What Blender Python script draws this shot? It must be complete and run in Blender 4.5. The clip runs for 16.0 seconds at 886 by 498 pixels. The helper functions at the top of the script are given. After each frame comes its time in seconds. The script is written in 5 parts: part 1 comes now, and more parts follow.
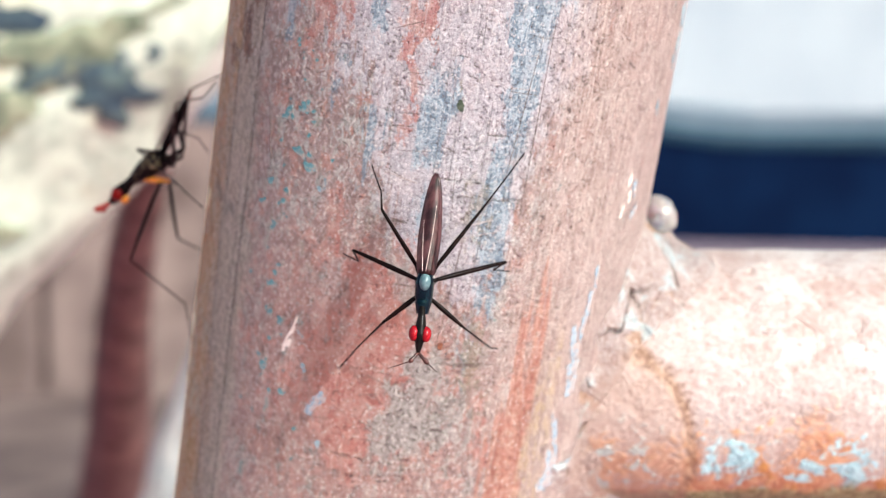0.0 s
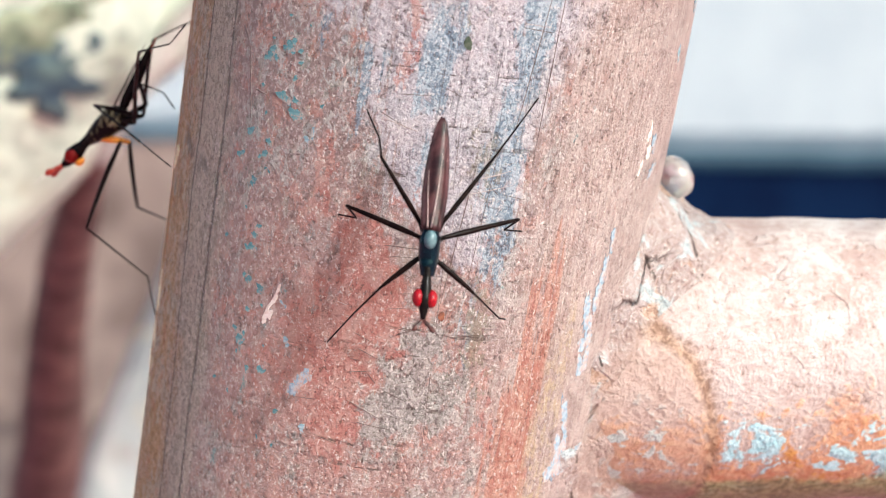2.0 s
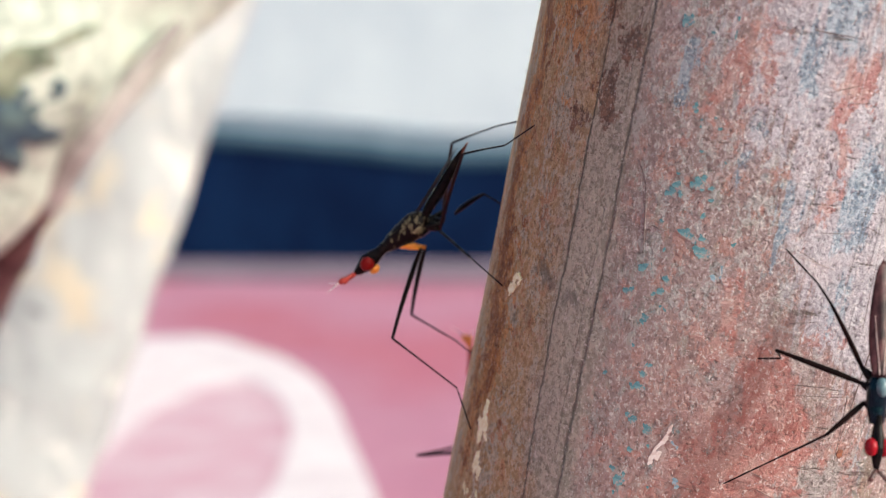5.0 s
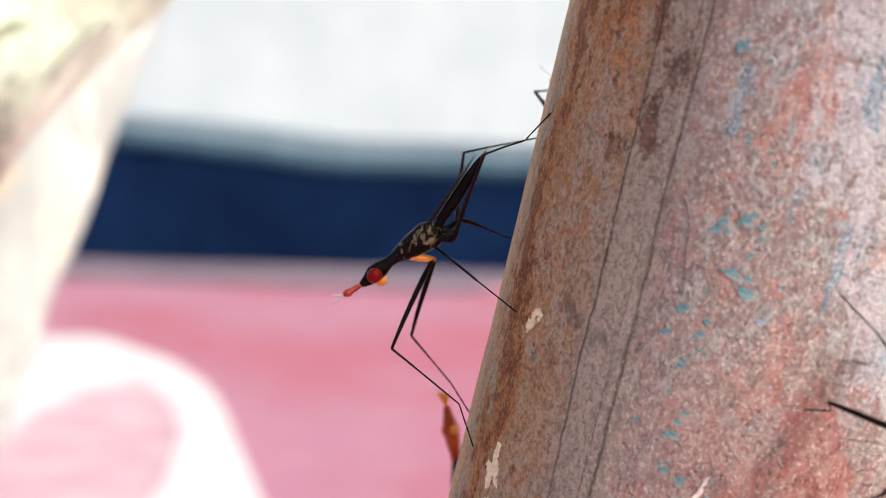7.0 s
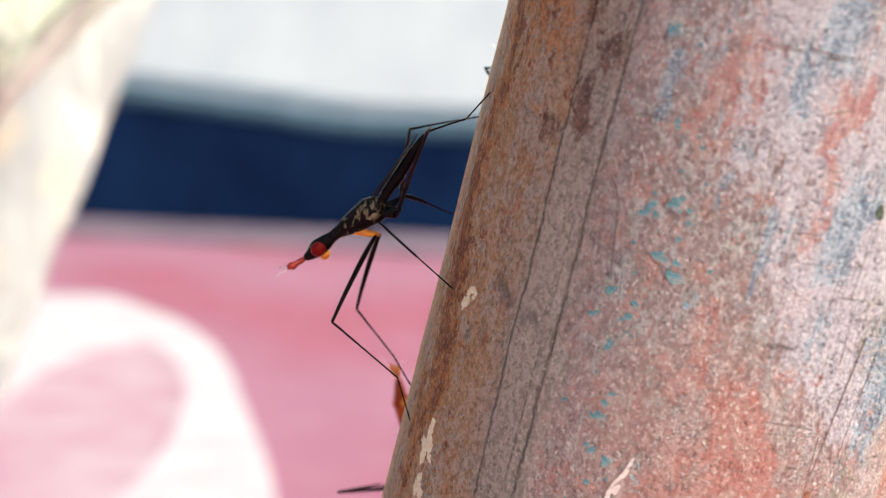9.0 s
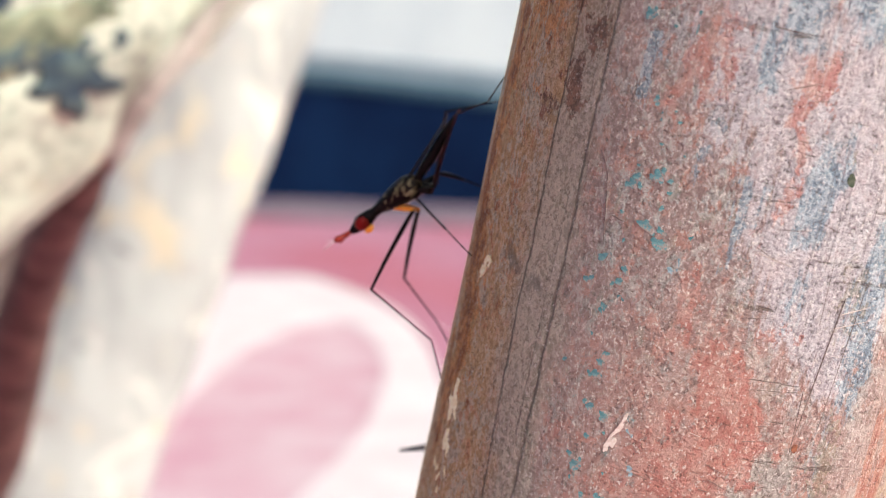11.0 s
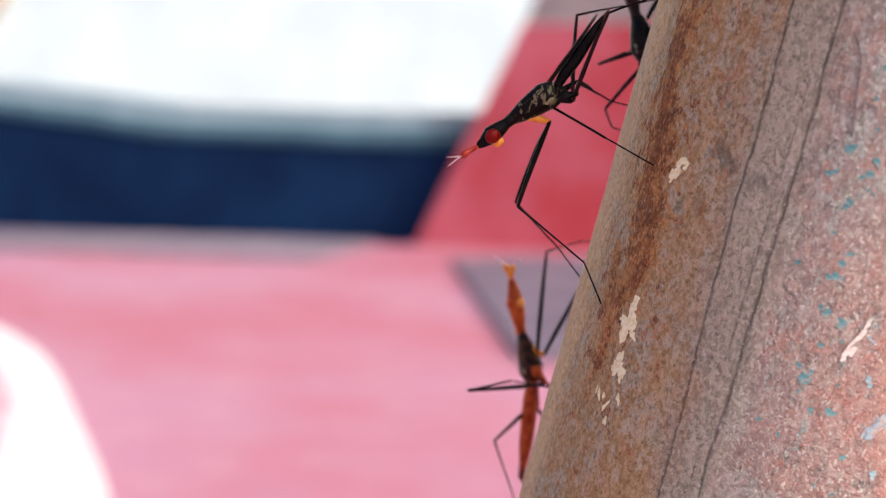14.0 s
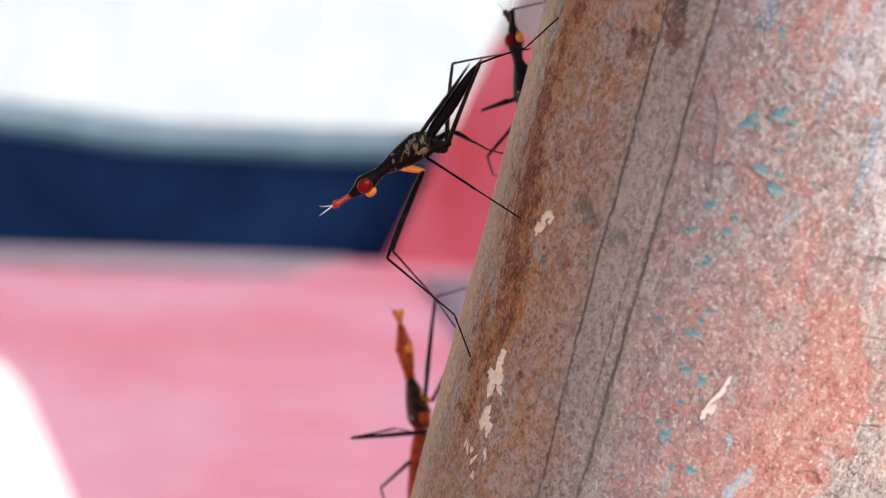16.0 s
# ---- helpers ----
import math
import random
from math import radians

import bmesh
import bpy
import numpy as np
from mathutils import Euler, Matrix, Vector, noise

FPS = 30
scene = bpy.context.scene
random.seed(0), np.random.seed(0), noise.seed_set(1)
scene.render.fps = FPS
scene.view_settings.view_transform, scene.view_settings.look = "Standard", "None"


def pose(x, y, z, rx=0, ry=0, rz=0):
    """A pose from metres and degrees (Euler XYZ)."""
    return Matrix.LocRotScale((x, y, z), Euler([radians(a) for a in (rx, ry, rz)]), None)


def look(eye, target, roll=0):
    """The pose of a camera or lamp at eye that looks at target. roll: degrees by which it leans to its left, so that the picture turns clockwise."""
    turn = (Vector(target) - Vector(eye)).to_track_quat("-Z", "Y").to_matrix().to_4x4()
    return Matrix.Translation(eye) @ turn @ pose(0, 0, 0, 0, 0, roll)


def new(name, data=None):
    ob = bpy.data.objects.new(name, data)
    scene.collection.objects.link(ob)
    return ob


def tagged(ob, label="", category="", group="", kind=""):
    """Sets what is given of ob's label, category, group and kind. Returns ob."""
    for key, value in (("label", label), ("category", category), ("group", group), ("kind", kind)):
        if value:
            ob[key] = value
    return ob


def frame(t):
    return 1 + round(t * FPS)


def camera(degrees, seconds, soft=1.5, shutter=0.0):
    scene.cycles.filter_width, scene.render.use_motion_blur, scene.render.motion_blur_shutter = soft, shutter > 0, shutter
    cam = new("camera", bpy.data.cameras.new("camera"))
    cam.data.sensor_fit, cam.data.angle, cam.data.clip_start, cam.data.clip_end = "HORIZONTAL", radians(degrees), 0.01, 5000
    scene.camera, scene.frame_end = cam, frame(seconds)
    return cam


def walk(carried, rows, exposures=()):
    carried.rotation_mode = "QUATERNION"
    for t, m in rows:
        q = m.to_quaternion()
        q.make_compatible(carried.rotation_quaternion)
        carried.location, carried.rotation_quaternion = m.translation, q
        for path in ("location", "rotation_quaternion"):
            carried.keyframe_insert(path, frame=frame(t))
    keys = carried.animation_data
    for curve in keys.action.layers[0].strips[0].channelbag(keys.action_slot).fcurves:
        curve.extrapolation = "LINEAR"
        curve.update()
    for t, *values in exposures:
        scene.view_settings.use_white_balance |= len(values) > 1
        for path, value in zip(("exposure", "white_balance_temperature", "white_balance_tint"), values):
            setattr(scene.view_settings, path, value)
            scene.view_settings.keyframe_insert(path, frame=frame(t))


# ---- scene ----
cam = camera(30, 16.0, soft=1.0)
cam.data.dof.use_dof = True
cam.data.dof.focus_distance = 0.0820
cam.data.dof.aperture_fstop = 55.0
cam.data.dof.aperture_blades = 0
walk(cam, [
    (0.0, pose(0.00866, -0.10014, 0.14311, 86.049, 0.979, 5.420)),
    (0.5, pose(0.00976, -0.09734, 0.14185, 85.714, 0.542, 4.085)),
    (1.0, pose(0.00678, -0.09448, 0.13950, 85.949, 0.980, 4.405)),
    (1.5, pose(0.00517, -0.09224, 0.13953, 86.077, 0.497, 3.170)),
    (2.0, pose(0.00415, -0.09078, 0.13947, 86.691, 0.820, 3.002)),
    (2.5, pose(0.00097, -0.09627, 0.13990, 87.062, 1.095, 1.738)),
    (3.0, pose(-0.00760, -0.09994, 0.14142, 86.980, 0.717, -1.167)),
    (3.5, pose(-0.01449, -0.10215, 0.14330, 87.398, 0.976, -2.235)),
    (4.0, pose(-0.02136, -0.09755, 0.14600, 87.499, 1.296, -0.805)),
    (4.2, pose(-0.02205, -0.09482, 0.14675, 87.329, 1.414, -1.691)),
    (6.3, pose(-0.03238, -0.08064, 0.14519, 86.096, 0.118, -7.371)),
    (6.5, pose(-0.03195, -0.08014, 0.14480, 86.244, -0.333, -7.519)),
    (7.0, pose(-0.03151, -0.08022, 0.14753, 86.746, -0.396, -8.715)),
    (7.5, pose(-0.03168, -0.07824, 0.14902, 86.781, -0.507, -9.779)),
    (8.0, pose(-0.03184, -0.07683, 0.14806, 86.062, -0.302, -10.252)),
    (8.2, pose(-0.03157, -0.07701, 0.14744, 85.730, -0.575, -10.230)),
    (10.3, pose(-0.02053, -0.08842, 0.14976, 85.200, -1.146, -3.272)),
    (10.5, pose(-0.01988, -0.08853, 0.14950, 84.930, -0.753, -2.575)),
    (11.0, pose(-0.01955, -0.08816, 0.14845, 84.703, -0.202, -1.532)),
    (11.5, pose(-0.01868, -0.09008, 0.14857, 85.627, -0.219, -1.541)),
    (12.0, pose(-0.02335, -0.09052, 0.14695, 86.950, 1.048, -4.449)),
    (12.5, pose(-0.03291, -0.08193, 0.14862, 87.140, 0.843, -10.370)),
    (13.0, pose(-0.04162, -0.07463, 0.14510, 85.620, 0.026, -13.122)),
    (13.5, pose(-0.04355, -0.07716, 0.14588, 86.255, -0.611, -14.141)),
    (14.0, pose(-0.04569, -0.07615, 0.14150, 85.720, -0.872, -14.325)),
    (14.5, pose(-0.04651, -0.07814, 0.14405, 86.613, -2.034, -14.920)),
    (15.0, pose(-0.04484, -0.07740, 0.14537, 86.327, -1.559, -15.714)),
    (15.5, pose(-0.04317, -0.07527, 0.14531, 86.302, -1.394, -15.474)),
    (16.0, pose(-0.04049, -0.07655, 0.14329, 86.310, -1.162, -15.301)),
], exposures=[(0.0, 0.81, 5900, 1), (0.5, 0.77, 5880, 1), (1.0, 0.90, 5860, 1), (1.5, 0.87, 5900, 1), (2.0, 0.77, 5980, 1), (2.5, 0.71, 6030, 1), (3.0, 0.66, 6050, 1), (3.6, 0.56, 6050, 1), (4.2, 0.52, 6050, 1), (6.3, 0.90, 6330, 3), (8.2, 0.86, 6330, 3), (10.3, 0.74, 6330, 3), (11.4, 0.66, 6330, 3), (12.0, 0.55, 6330, 3), (12.5, 0.78, 6200, 3), (13.0, 1.08, 6200, 3), (13.7, 1.03, 6200, 3), (16.0, 1.03, 6200, 3)])

# ---- world and sun ----
SUN_WAY = Vector((0.64, -0.61, 0.47)).normalized()
world = bpy.data.worlds.new("world")
scene.world = world
world.use_nodes = True
wn = world.node_tree
sky = wn.nodes.new("ShaderNodeTexSky")
sky.sky_type, sky.sun_disc = "NISHITA", False
sky.air_density, sky.dust_density, sky.ozone_density = 0.5, 6.0, 0.3
sky.sun_elevation = math.asin(SUN_WAY.z)
sky.sun_rotation = math.atan2(SUN_WAY.x, SUN_WAY.y)
wn.links.new(sky.outputs[0], wn.nodes["Background"].inputs[0])
wn.nodes["Background"].inputs[1].default_value = 0.15
sun_data = bpy.data.lights.new("sun", "SUN")
sun_data.energy, sun_data.angle, sun_data.color = 1.6, radians(1.0), (1.0, 0.995, 0.985)
sun = new("sun", sun_data)
sun.matrix_world = look(SUN_WAY * 3.0, (0, 0, 0))


# ---- materials ----
class Val:
    """A number in a node tree, with arithmetic."""

    def __init__(self, tree, sock):
        self.tree, self.sock = tree, sock

    def op(self, kind, *others):
        n = self.tree.nodes.new("ShaderNodeMath")
        n.operation = kind
        for i, v in enumerate((self, *others)):
            if isinstance(v, Val):
                self.tree.links.new(v.sock, n.inputs[i])
            else:
                n.inputs[i].default_value = v
        return Val(self.tree, n.outputs[0])

    def __add__(self, o): return self.op("ADD", o)
    def __sub__(self, o): return self.op("SUBTRACT", o)
    def __mul__(self, o): return self.op("MULTIPLY", o)
    def __truediv__(self, o): return self.op("DIVIDE", o)

    def step(self, a, b):
        n = self.tree.nodes.new("ShaderNodeMapRange")
        n.interpolation_type = "SMOOTHSTEP"
        self.tree.links.new(self.sock, n.inputs[0])
        n.inputs[1].default_value, n.inputs[2].default_value = a, b
        return Val(self.tree, n.outputs[0])

    def inv(self): return (self * -1.0) + 1.0
    def hump(self, c, w):
        d = (self - c) * (1.0 / w)
        return (d * d * -1.0).op("EXPONENT")


class Mat:
    """Builds one Principled material."""

    def __init__(self, name, rough=0.5, metal=0.0, spec=0.5):
        self.m = bpy.data.materials.new(name)
        self.m.use_nodes = True
        self.t = self.m.node_tree
        self.b = self.t.nodes["Principled BSDF"]
        self.b.inputs["Roughness"].default_value = rough
        self.b.inputs["Metallic"].default_value = metal
        self.b.inputs["Specular IOR Level"].default_value = spec
        self.co = self.t.nodes.new("ShaderNodeTexCoord").outputs["Object"]

    def axes(self):
        s = self.t.nodes.new("ShaderNodeSeparateXYZ")
        self.t.links.new(self.co, s.inputs[0])
        return [Val(self.t, o) for o in s.outputs]

    def place(self, scale=(1, 1, 1), shift=(0, 0, 0), co=None):
        n = self.t.nodes.new("ShaderNodeMapping")
        n.inputs["Scale"].default_value, n.inputs["Location"].default_value = scale, shift
        self.t.links.new(co or self.co, n.inputs[0])
        return n.outputs[0]

    def vec(self, x, y, z):
        n = self.t.nodes.new("ShaderNodeCombineXYZ")
        for i, v in enumerate((x, y, z)):
            if isinstance(v, Val):
                self.t.links.new(v.sock, n.inputs[i])
            else:
                n.inputs[i].default_value = v
        return n.outputs[0]

    def noise(self, scale, detail=3, rough=0.55, co=None, warp=0.0):
        n = self.t.nodes.new("ShaderNodeTexNoise")
        n.inputs["Scale"].default_value, n.inputs["Detail"].default_value = scale, detail
        n.inputs["Roughness"].default_value, n.inputs["Distortion"].default_value = rough, warp
        self.t.links.new(co or self.co, n.inputs["Vector"])
        return Val(self.t, n.outputs["Fac"])

    def cells(self, scale, co=None, feature="F1", random_=1.0):
        n = self.t.nodes.new("ShaderNodeTexVoronoi")
        n.feature = feature
        n.inputs["Scale"].default_value, n.inputs["Randomness"].default_value = scale, random_
        self.t.links.new(co or self.co, n.inputs["Vector"])
        return Val(self.t, n.outputs["Distance"])

    def mix(self, fac, a, b):
        n = self.t.nodes.new("ShaderNodeMix")
        n.data_type = "RGBA"
        for i, v in ((0, fac), (6, a), (7, b)):
            if isinstance(v, Val):
                self.t.links.new(v.sock, n.inputs[i])
            elif isinstance(v, tuple):
                n.inputs[i].default_value = (*v, 1.0)[:4]
            elif isinstance(v, float):
                n.inputs[i].default_value = v
            else:
                self.t.links.new(v, n.inputs[i])
        return n.outputs[2]

    def set(self, key, v):
        if isinstance(v, Val):
            self.t.links.new(v.sock, self.b.inputs[key])
        elif isinstance(v, (float, int)):
            self.b.inputs[key].default_value = v
        elif isinstance(v, tuple):
            self.b.inputs[key].default_value = (*v, 1.0)[:4]
        else:
            self.t.links.new(v, self.b.inputs[key])
        return self

    def bump(self, height, strength=0.5, distance=0.0001):
        n = self.t.nodes.new("ShaderNodeBump")
        n.inputs["Strength"].default_value, n.inputs["Distance"].default_value = strength, distance
        self.t.links.new(height.sock, n.inputs["Height"])
        self.t.links.new(n.outputs[0], self.b.inputs["Normal"])
        return self


def pipe_paint():
    """Coats of old paint worn through to one another, with rust, soot and brush lines."""
    k = Mat("worn_pipe_paint", rough=0.5)
    x, y, z = k.axes()
    phi = x.op("ARCTAN2", y * -1.0) * (180 / math.pi)
    zm = z * 1000.0
    around = k.vec(phi * 0.000236, z, 0.0)

    def layer(scale, shift, tall=0.6, rough=0.72, warp=0.25):
        return k.noise(scale, 9, rough, co=k.place((1, 1, tall), (shift, shift * 0.7, shift * 1.3)), warp=warp)

    big = k.noise(170, 4, 0.6)
    n1, n2, n3, n4, n5 = layer(430, 0.0), layer(620, 0.31), layer(800, 0.62), layer(520, 0.93), layer(1500, 1.24)
    n6, n7 = layer(2300, 1.55, 0.8), layer(1100, 1.9, 0.8)
    grit = k.noise(4300, 4, 0.75)
    grit_b = k.noise(5200, 3, 0.7, co=k.place((1, 1, 0.8), (0.279, 0.721, 0.095)))
    streak = k.noise(900, 5, 0.65, co=k.place((1, 0.06, 1), co=around))
    brush = k.noise(3300, 4, 0.65, co=k.place((1, 0.025, 1), (0.01, 0.02, 0), co=around))
    hair = k.noise(6400, 3, 0.6, co=k.place((1, 0.018, 1), (0.31, 0.12, 0), co=around))
    scuff = k.noise(1700, 4, 0.65, co=k.place((0.07, 1, 1), (0.2, 0.4, 0), co=around))
    # ragged and streaked versions of the two ways over the skin
    p = phi + (n1 - 0.5) * 30.0 + (big - 0.5) * 12.0 + (n5 - 0.5) * 14.0
    q = zm + (n2 - 0.5) * 9.0 + (big - 0.5) * 4.0 + (n5 - 0.5) * 3.0
    ps = phi + (streak - 0.5) * 16.0 + (brush - 0.5) * 14.0 + (n1 - 0.5) * 8.0
    qs = zm + (streak - 0.5) * 14.0 + (n2 - 0.5) * 4.0

    def fields(rows, a, b):
        """Sum of worn fields: angle, height, half widths, weight."""
        total = None
        for c0, c1, w0, w1, g in rows:
            f = a.hump(c0, w0) * b.hump(c1, w1) * g
            total = f if total is None else total + f
        return total

    speck = (grit * 0.55 + n5 * 0.45).step(0.45, 0.55)
    fleckle = (n6 * 0.6 + grit_b * 0.4).step(0.44, 0.56)
    right = (phi + (n1 - 0.5) * 26.0 + zm * -0.25).step(22, 40)
    # salmon-grey coat: pink, tan and grey grains
    c = k.mix(fleckle, (0.265, 0.185, 0.17), (0.47, 0.375, 0.36))
    c = k.mix((n7 * 0.7 + n6 * 0.3).step(0.515, 0.54) * 0.8, c, k.mix(speck, (0.38, 0.15, 0.105), (0.48, 0.265, 0.215)))
    c = k.mix((n3 * 0.6 + n6 * 0.4).step(0.51, 0.535) * 0.85, c, k.mix(speck, (0.265, 0.28, 0.265), (0.47, 0.485, 0.47)))
    c = k.mix((n2 * 0.5 + n6 * 0.5).step(0.54, 0.565) * 0.55, c, k.mix(speck, (0.15, 0.135, 0.095), (0.31, 0.295, 0.225)))
    c = k.mix((n4 * 0.5 + n6 * 0.5).step(0.55, 0.58) * 0.55, c, (0.50, 0.455, 0.43))
    # warm wash low on the front
    c = k.mix(q.step(-7, -16) * phi.hump(-14, 30) * n5.step(0.36, 0.52) * 0.62, c, k.mix(speck, (0.40, 0.165, 0.125), (0.50, 0.29, 0.245)))
    # lilac film high on the front
    lilac = fields(((9, 1, 14, 9, 1.0), (-20, 4, 14, 6, 0.55), (-2, -5, 8, 4, 0.5), (14, -5, 9, 5, 0.9), (14, -11, 5, 3, 0.7), (-13, 2.5, 6, 5, 0.6), (28, 5, 10, 7, 0.9), (3, -8, 4, 2, 0.5)), ps, q)
    c = k.mix((lilac * 0.30 + n3 * 0.35 + n6 * 0.25 + brush * 0.2).step(0.46, 0.57) * 0.8, c, k.mix(speck, (0.395, 0.39, 0.445), (0.61, 0.605, 0.65)))
    # peach side with brush lines
    c = k.mix(right * (n3 * 0.6 + brush * 0.4).step(0.36, 0.48) * 0.85, c, k.mix((n5 * 0.6 + hair * 0.4).step(0.42, 0.58), (0.40, 0.285, 0.25), (0.56, 0.455, 0.415)))
    c = k.mix(right * brush.step(0.55, 0.62) * 0.5, c, (0.60, 0.51, 0.455))
    # rose and orange undercoat
    rose = fields(((-4, 2.2, 3.0, 2.0, 0.7), (-4.5, 0.0, 2.6, 2.4, 0.7), (-4.5, -4.2, 2.0, 2.4, 0.6), (-20.7, -10.2, 1.8, 2.4, 0.8), (-18, -10.5, 5, 3, 0.45), (-7.5, -12.5, 5, 3.5, 0.75), (-1.5, -17.5, 3.6, 4.5, 1.0),
                   (-8, -20.5, 7, 5.5, 1.0), (-19, -17.3, 4, 2.5, 0.6), (-42, -17.2, 4, 2, 0.55), (2.7, -9.8, 2, 0.9, 0.8), (-24, 3, 7, 2.5, 0.55), (-28, 0.4, 6, 1.6, 0.6), (-42, -11.2, 2.0, 1.6, 0.7), (-30, -21, 14, 4, 0.5), (24, -21.5, 4, 4, 0.6)), p, q)
    c = k.mix((rose * 0.36 + n7 * 0.5 + n6 * 0.35).step(0.555, 0.65) * 0.75, c, k.mix(n5.step(0.42, 0.57), (0.46, 0.14, 0.105), (0.50, 0.28, 0.235)))
    # orange-brown brush strokes where the side turns
    stroke = ps.hump(35, 4.5) * qs.step(-8, -15) + ps.hump(30, 6) * qs.step(-16, -23) * 0.8 + ps.hump(48, 7) * qs.step(-2, -8) * 0.35
    c = k.mix((stroke * 0.42 + brush * 0.6 + hair * 0.25 + n6 * 0.2).step(0.74, 0.90) * 0.75, c, k.mix((hair * 0.4 + n6 * 0.6).step(0.45, 0.55), (0.40, 0.105, 0.055), (0.52, 0.26, 0.18)))
    c = k.mix(ps.hump(41, 3.0) * qs.step(-14, -19) * n5.step(0.44, 0.54) * 0.8, c, (0.52, 0.40, 0.215))
    # blue-grey wear in streaks
    blue = fields(((1.8, -3.6, 3.0, 2.6, 1.0), (7.5, -1.5, 2.4, 2.5, 0.6), (20.5, -0.5, 3.6, 5.5, 0.95), (24.5, 4.5, 4.5, 4.5, 0.8), (18.8, -8.6, 3.0, 2.6, 0.9), (21, -12.6, 2.2, 2.4, 0.7), (-12, -6.2, 2.2, 2.6, 0.75),
                   (-14.2, 1.3, 3.6, 2.2, 0.7), (-9.6, 4.8, 4, 2, 0.7), (-37, 1.4, 2.0, 1.5, 0.9), (-20, -2.6, 2.6, 1.6, 0.5), (2, 7, 12, 4, 0.6), (4, -8.0, 2.0, 1.6, 0.5), (18, -17.5, 2.4, 3.5, 0.45)), ps * 0.6 + p * 0.4, q)
    bluem = (blue * 0.36 + n3 * 0.40 + n6 * 0.2 + brush * 0.2 + hair * 0.12).step(0.56, 0.66)
    c = k.mix(bluem * 0.82, c, k.mix((speck * 0.6 + hair * 0.4).step(0.3, 0.7), (0.145, 0.25, 0.34), (0.37, 0.48, 0.55)))
    # bare grey under the fly and smudges of olive
    grey = fields(((6, -20.7, 7.5, 1.9, 1.0), (7, -17.2, 3.6, 2.4, 0.9), (16, -20.8, 5, 1.4, 0.7), (2, -22.8, 4, 2.0, 0.6), (-10.6, -8.8, 3.5, 2, 0.5), (12, -7.2, 4, 1.8, 0.45)), p, q)
    c = k.mix((grey * 0.30 + n4 * 0.5 + n6 * 0.4).step(0.56, 0.66) * 0.85, c, k.mix(speck, (0.235, 0.225, 0.205), (0.42, 0.405, 0.385)))
    olive = fields(((20.5, -18.0, 2.4, 3.2, 1.0), (15.5, -8.0, 3.6, 1.3, 0.8), (9.3, -1.2, 1.7, 0.5, 1.0)), p, q)
    c = k.mix((olive * 0.30 + n6).step(0.62, 0.70) * 0.6, c, (0.225, 0.20, 0.125))
    # flank: worn tan and rose coat, grey in patches
    pf = phi + (n1 - 0.5) * 26.0 + (big - 0.5) * 14.0
    tiny = (grit * 0.35 + grit_b * 0.15 + n6 * 0.5).step(0.43, 0.57)
    flank = pf.step(-46, -60)
    c = k.mix(flank * 0.95, c, k.mix(tiny, (0.52, 0.32, 0.13), (0.76, 0.56, 0.31)))
    c = k.mix(flank * (n2 * 0.6 + n6 * 0.4).step(0.50, 0.54) * 0.85, c, k.mix(tiny, (0.44, 0.40, 0.28), (0.72, 0.655, 0.48)))
    c = k.mix(flank * (n7 * 0.6 + n6 * 0.4).step(0.53, 0.565) * 0.7, c, k.mix(tiny, (0.44, 0.155, 0.05), (0.62, 0.28, 0.115)))
    # orange rust towards the back edge, brown blots
    rust = fields(((-84, -7, 5.5, 4, 1.0), (-81, 0.5, 4.5, 3.5, 1.0), (-84, 5, 5, 4, 0.8), (-81, -12.5, 6, 4.5, 0.6), (-83, -20, 7, 6, 0.6), (-76, -16, 6, 4, 0.5), (-70, 2.5, 5, 3.5, 0.55), (-62, 1.5, 4, 3, 0.5)), pf, q)
    c = k.mix((rust * 0.27 + n3 * 0.52 + n6 * 0.45).step(0.58, 0.63) * flank * 0.9, c, k.mix(tiny, (0.46, 0.16, 0.028), (0.74, 0.36, 0.11)))
    c = k.mix((rust * 0.17 + n7 * 0.78 + n6 * 0.30).step(0.65, 0.68) * flank * 0.9, c, k.mix(tiny, (0.17, 0.05, 0.012), (0.40, 0.145, 0.038)))
    c = k.mix(pf.hump(-85, 5) * (n4 * 0.6 + n6 * 0.4).step(0.555, 0.60) * 0.7, c, (0.24, 0.21, 0.085))
    # bare tan back edge, made paler in colour to stand for light reflected onto it
    edge = (phi + (n2 - 0.5) * 24.0).step(-90, -98)
    c = k.mix(edge * 0.85, c, k.mix(tiny, (0.76, 0.53, 0.255), (0.92, 0.74, 0.44)))
    # sooty grey streak with scored lines
    sm = phi + zm * 0.16 + (n1 - 0.5) * 14.0 + (streak - 0.5) * 14.0
    soot = (sm.hump(-53.5, 8.5) + sm.hump(-50, 5) * 0.4) * (n2 * 0.4 + streak * 0.6).step(0.30, 0.50)
    soot = soot * (q.step(12, -6) * 0.55 + 0.45)
    c = k.mix(soot.op("MINIMUM", 1.0) * 0.85, c, k.mix((tiny * 0.35 + streak * 0.65).step(0.30, 0.70), (0.35, 0.33, 0.25), (0.60, 0.565, 0.45)))
    # dark grey marks across the streak
    dark_marks = fields(((-61, -10.6, 4.5, 1.0, 1.0), (-52, -12.0, 4.5, 0.8, 0.8), (-66, -13.6, 4, 1.0, 0.6)), phi + (n2 - 0.5) * 16.0, zm + (n4 - 0.5) * 6.0 + phi * -0.06 - 3.4)
    c = k.mix((dark_marks * 0.5 + n3 * 0.5).step(0.42, 0.68) * 0.6, c, (0.145, 0.14, 0.11))
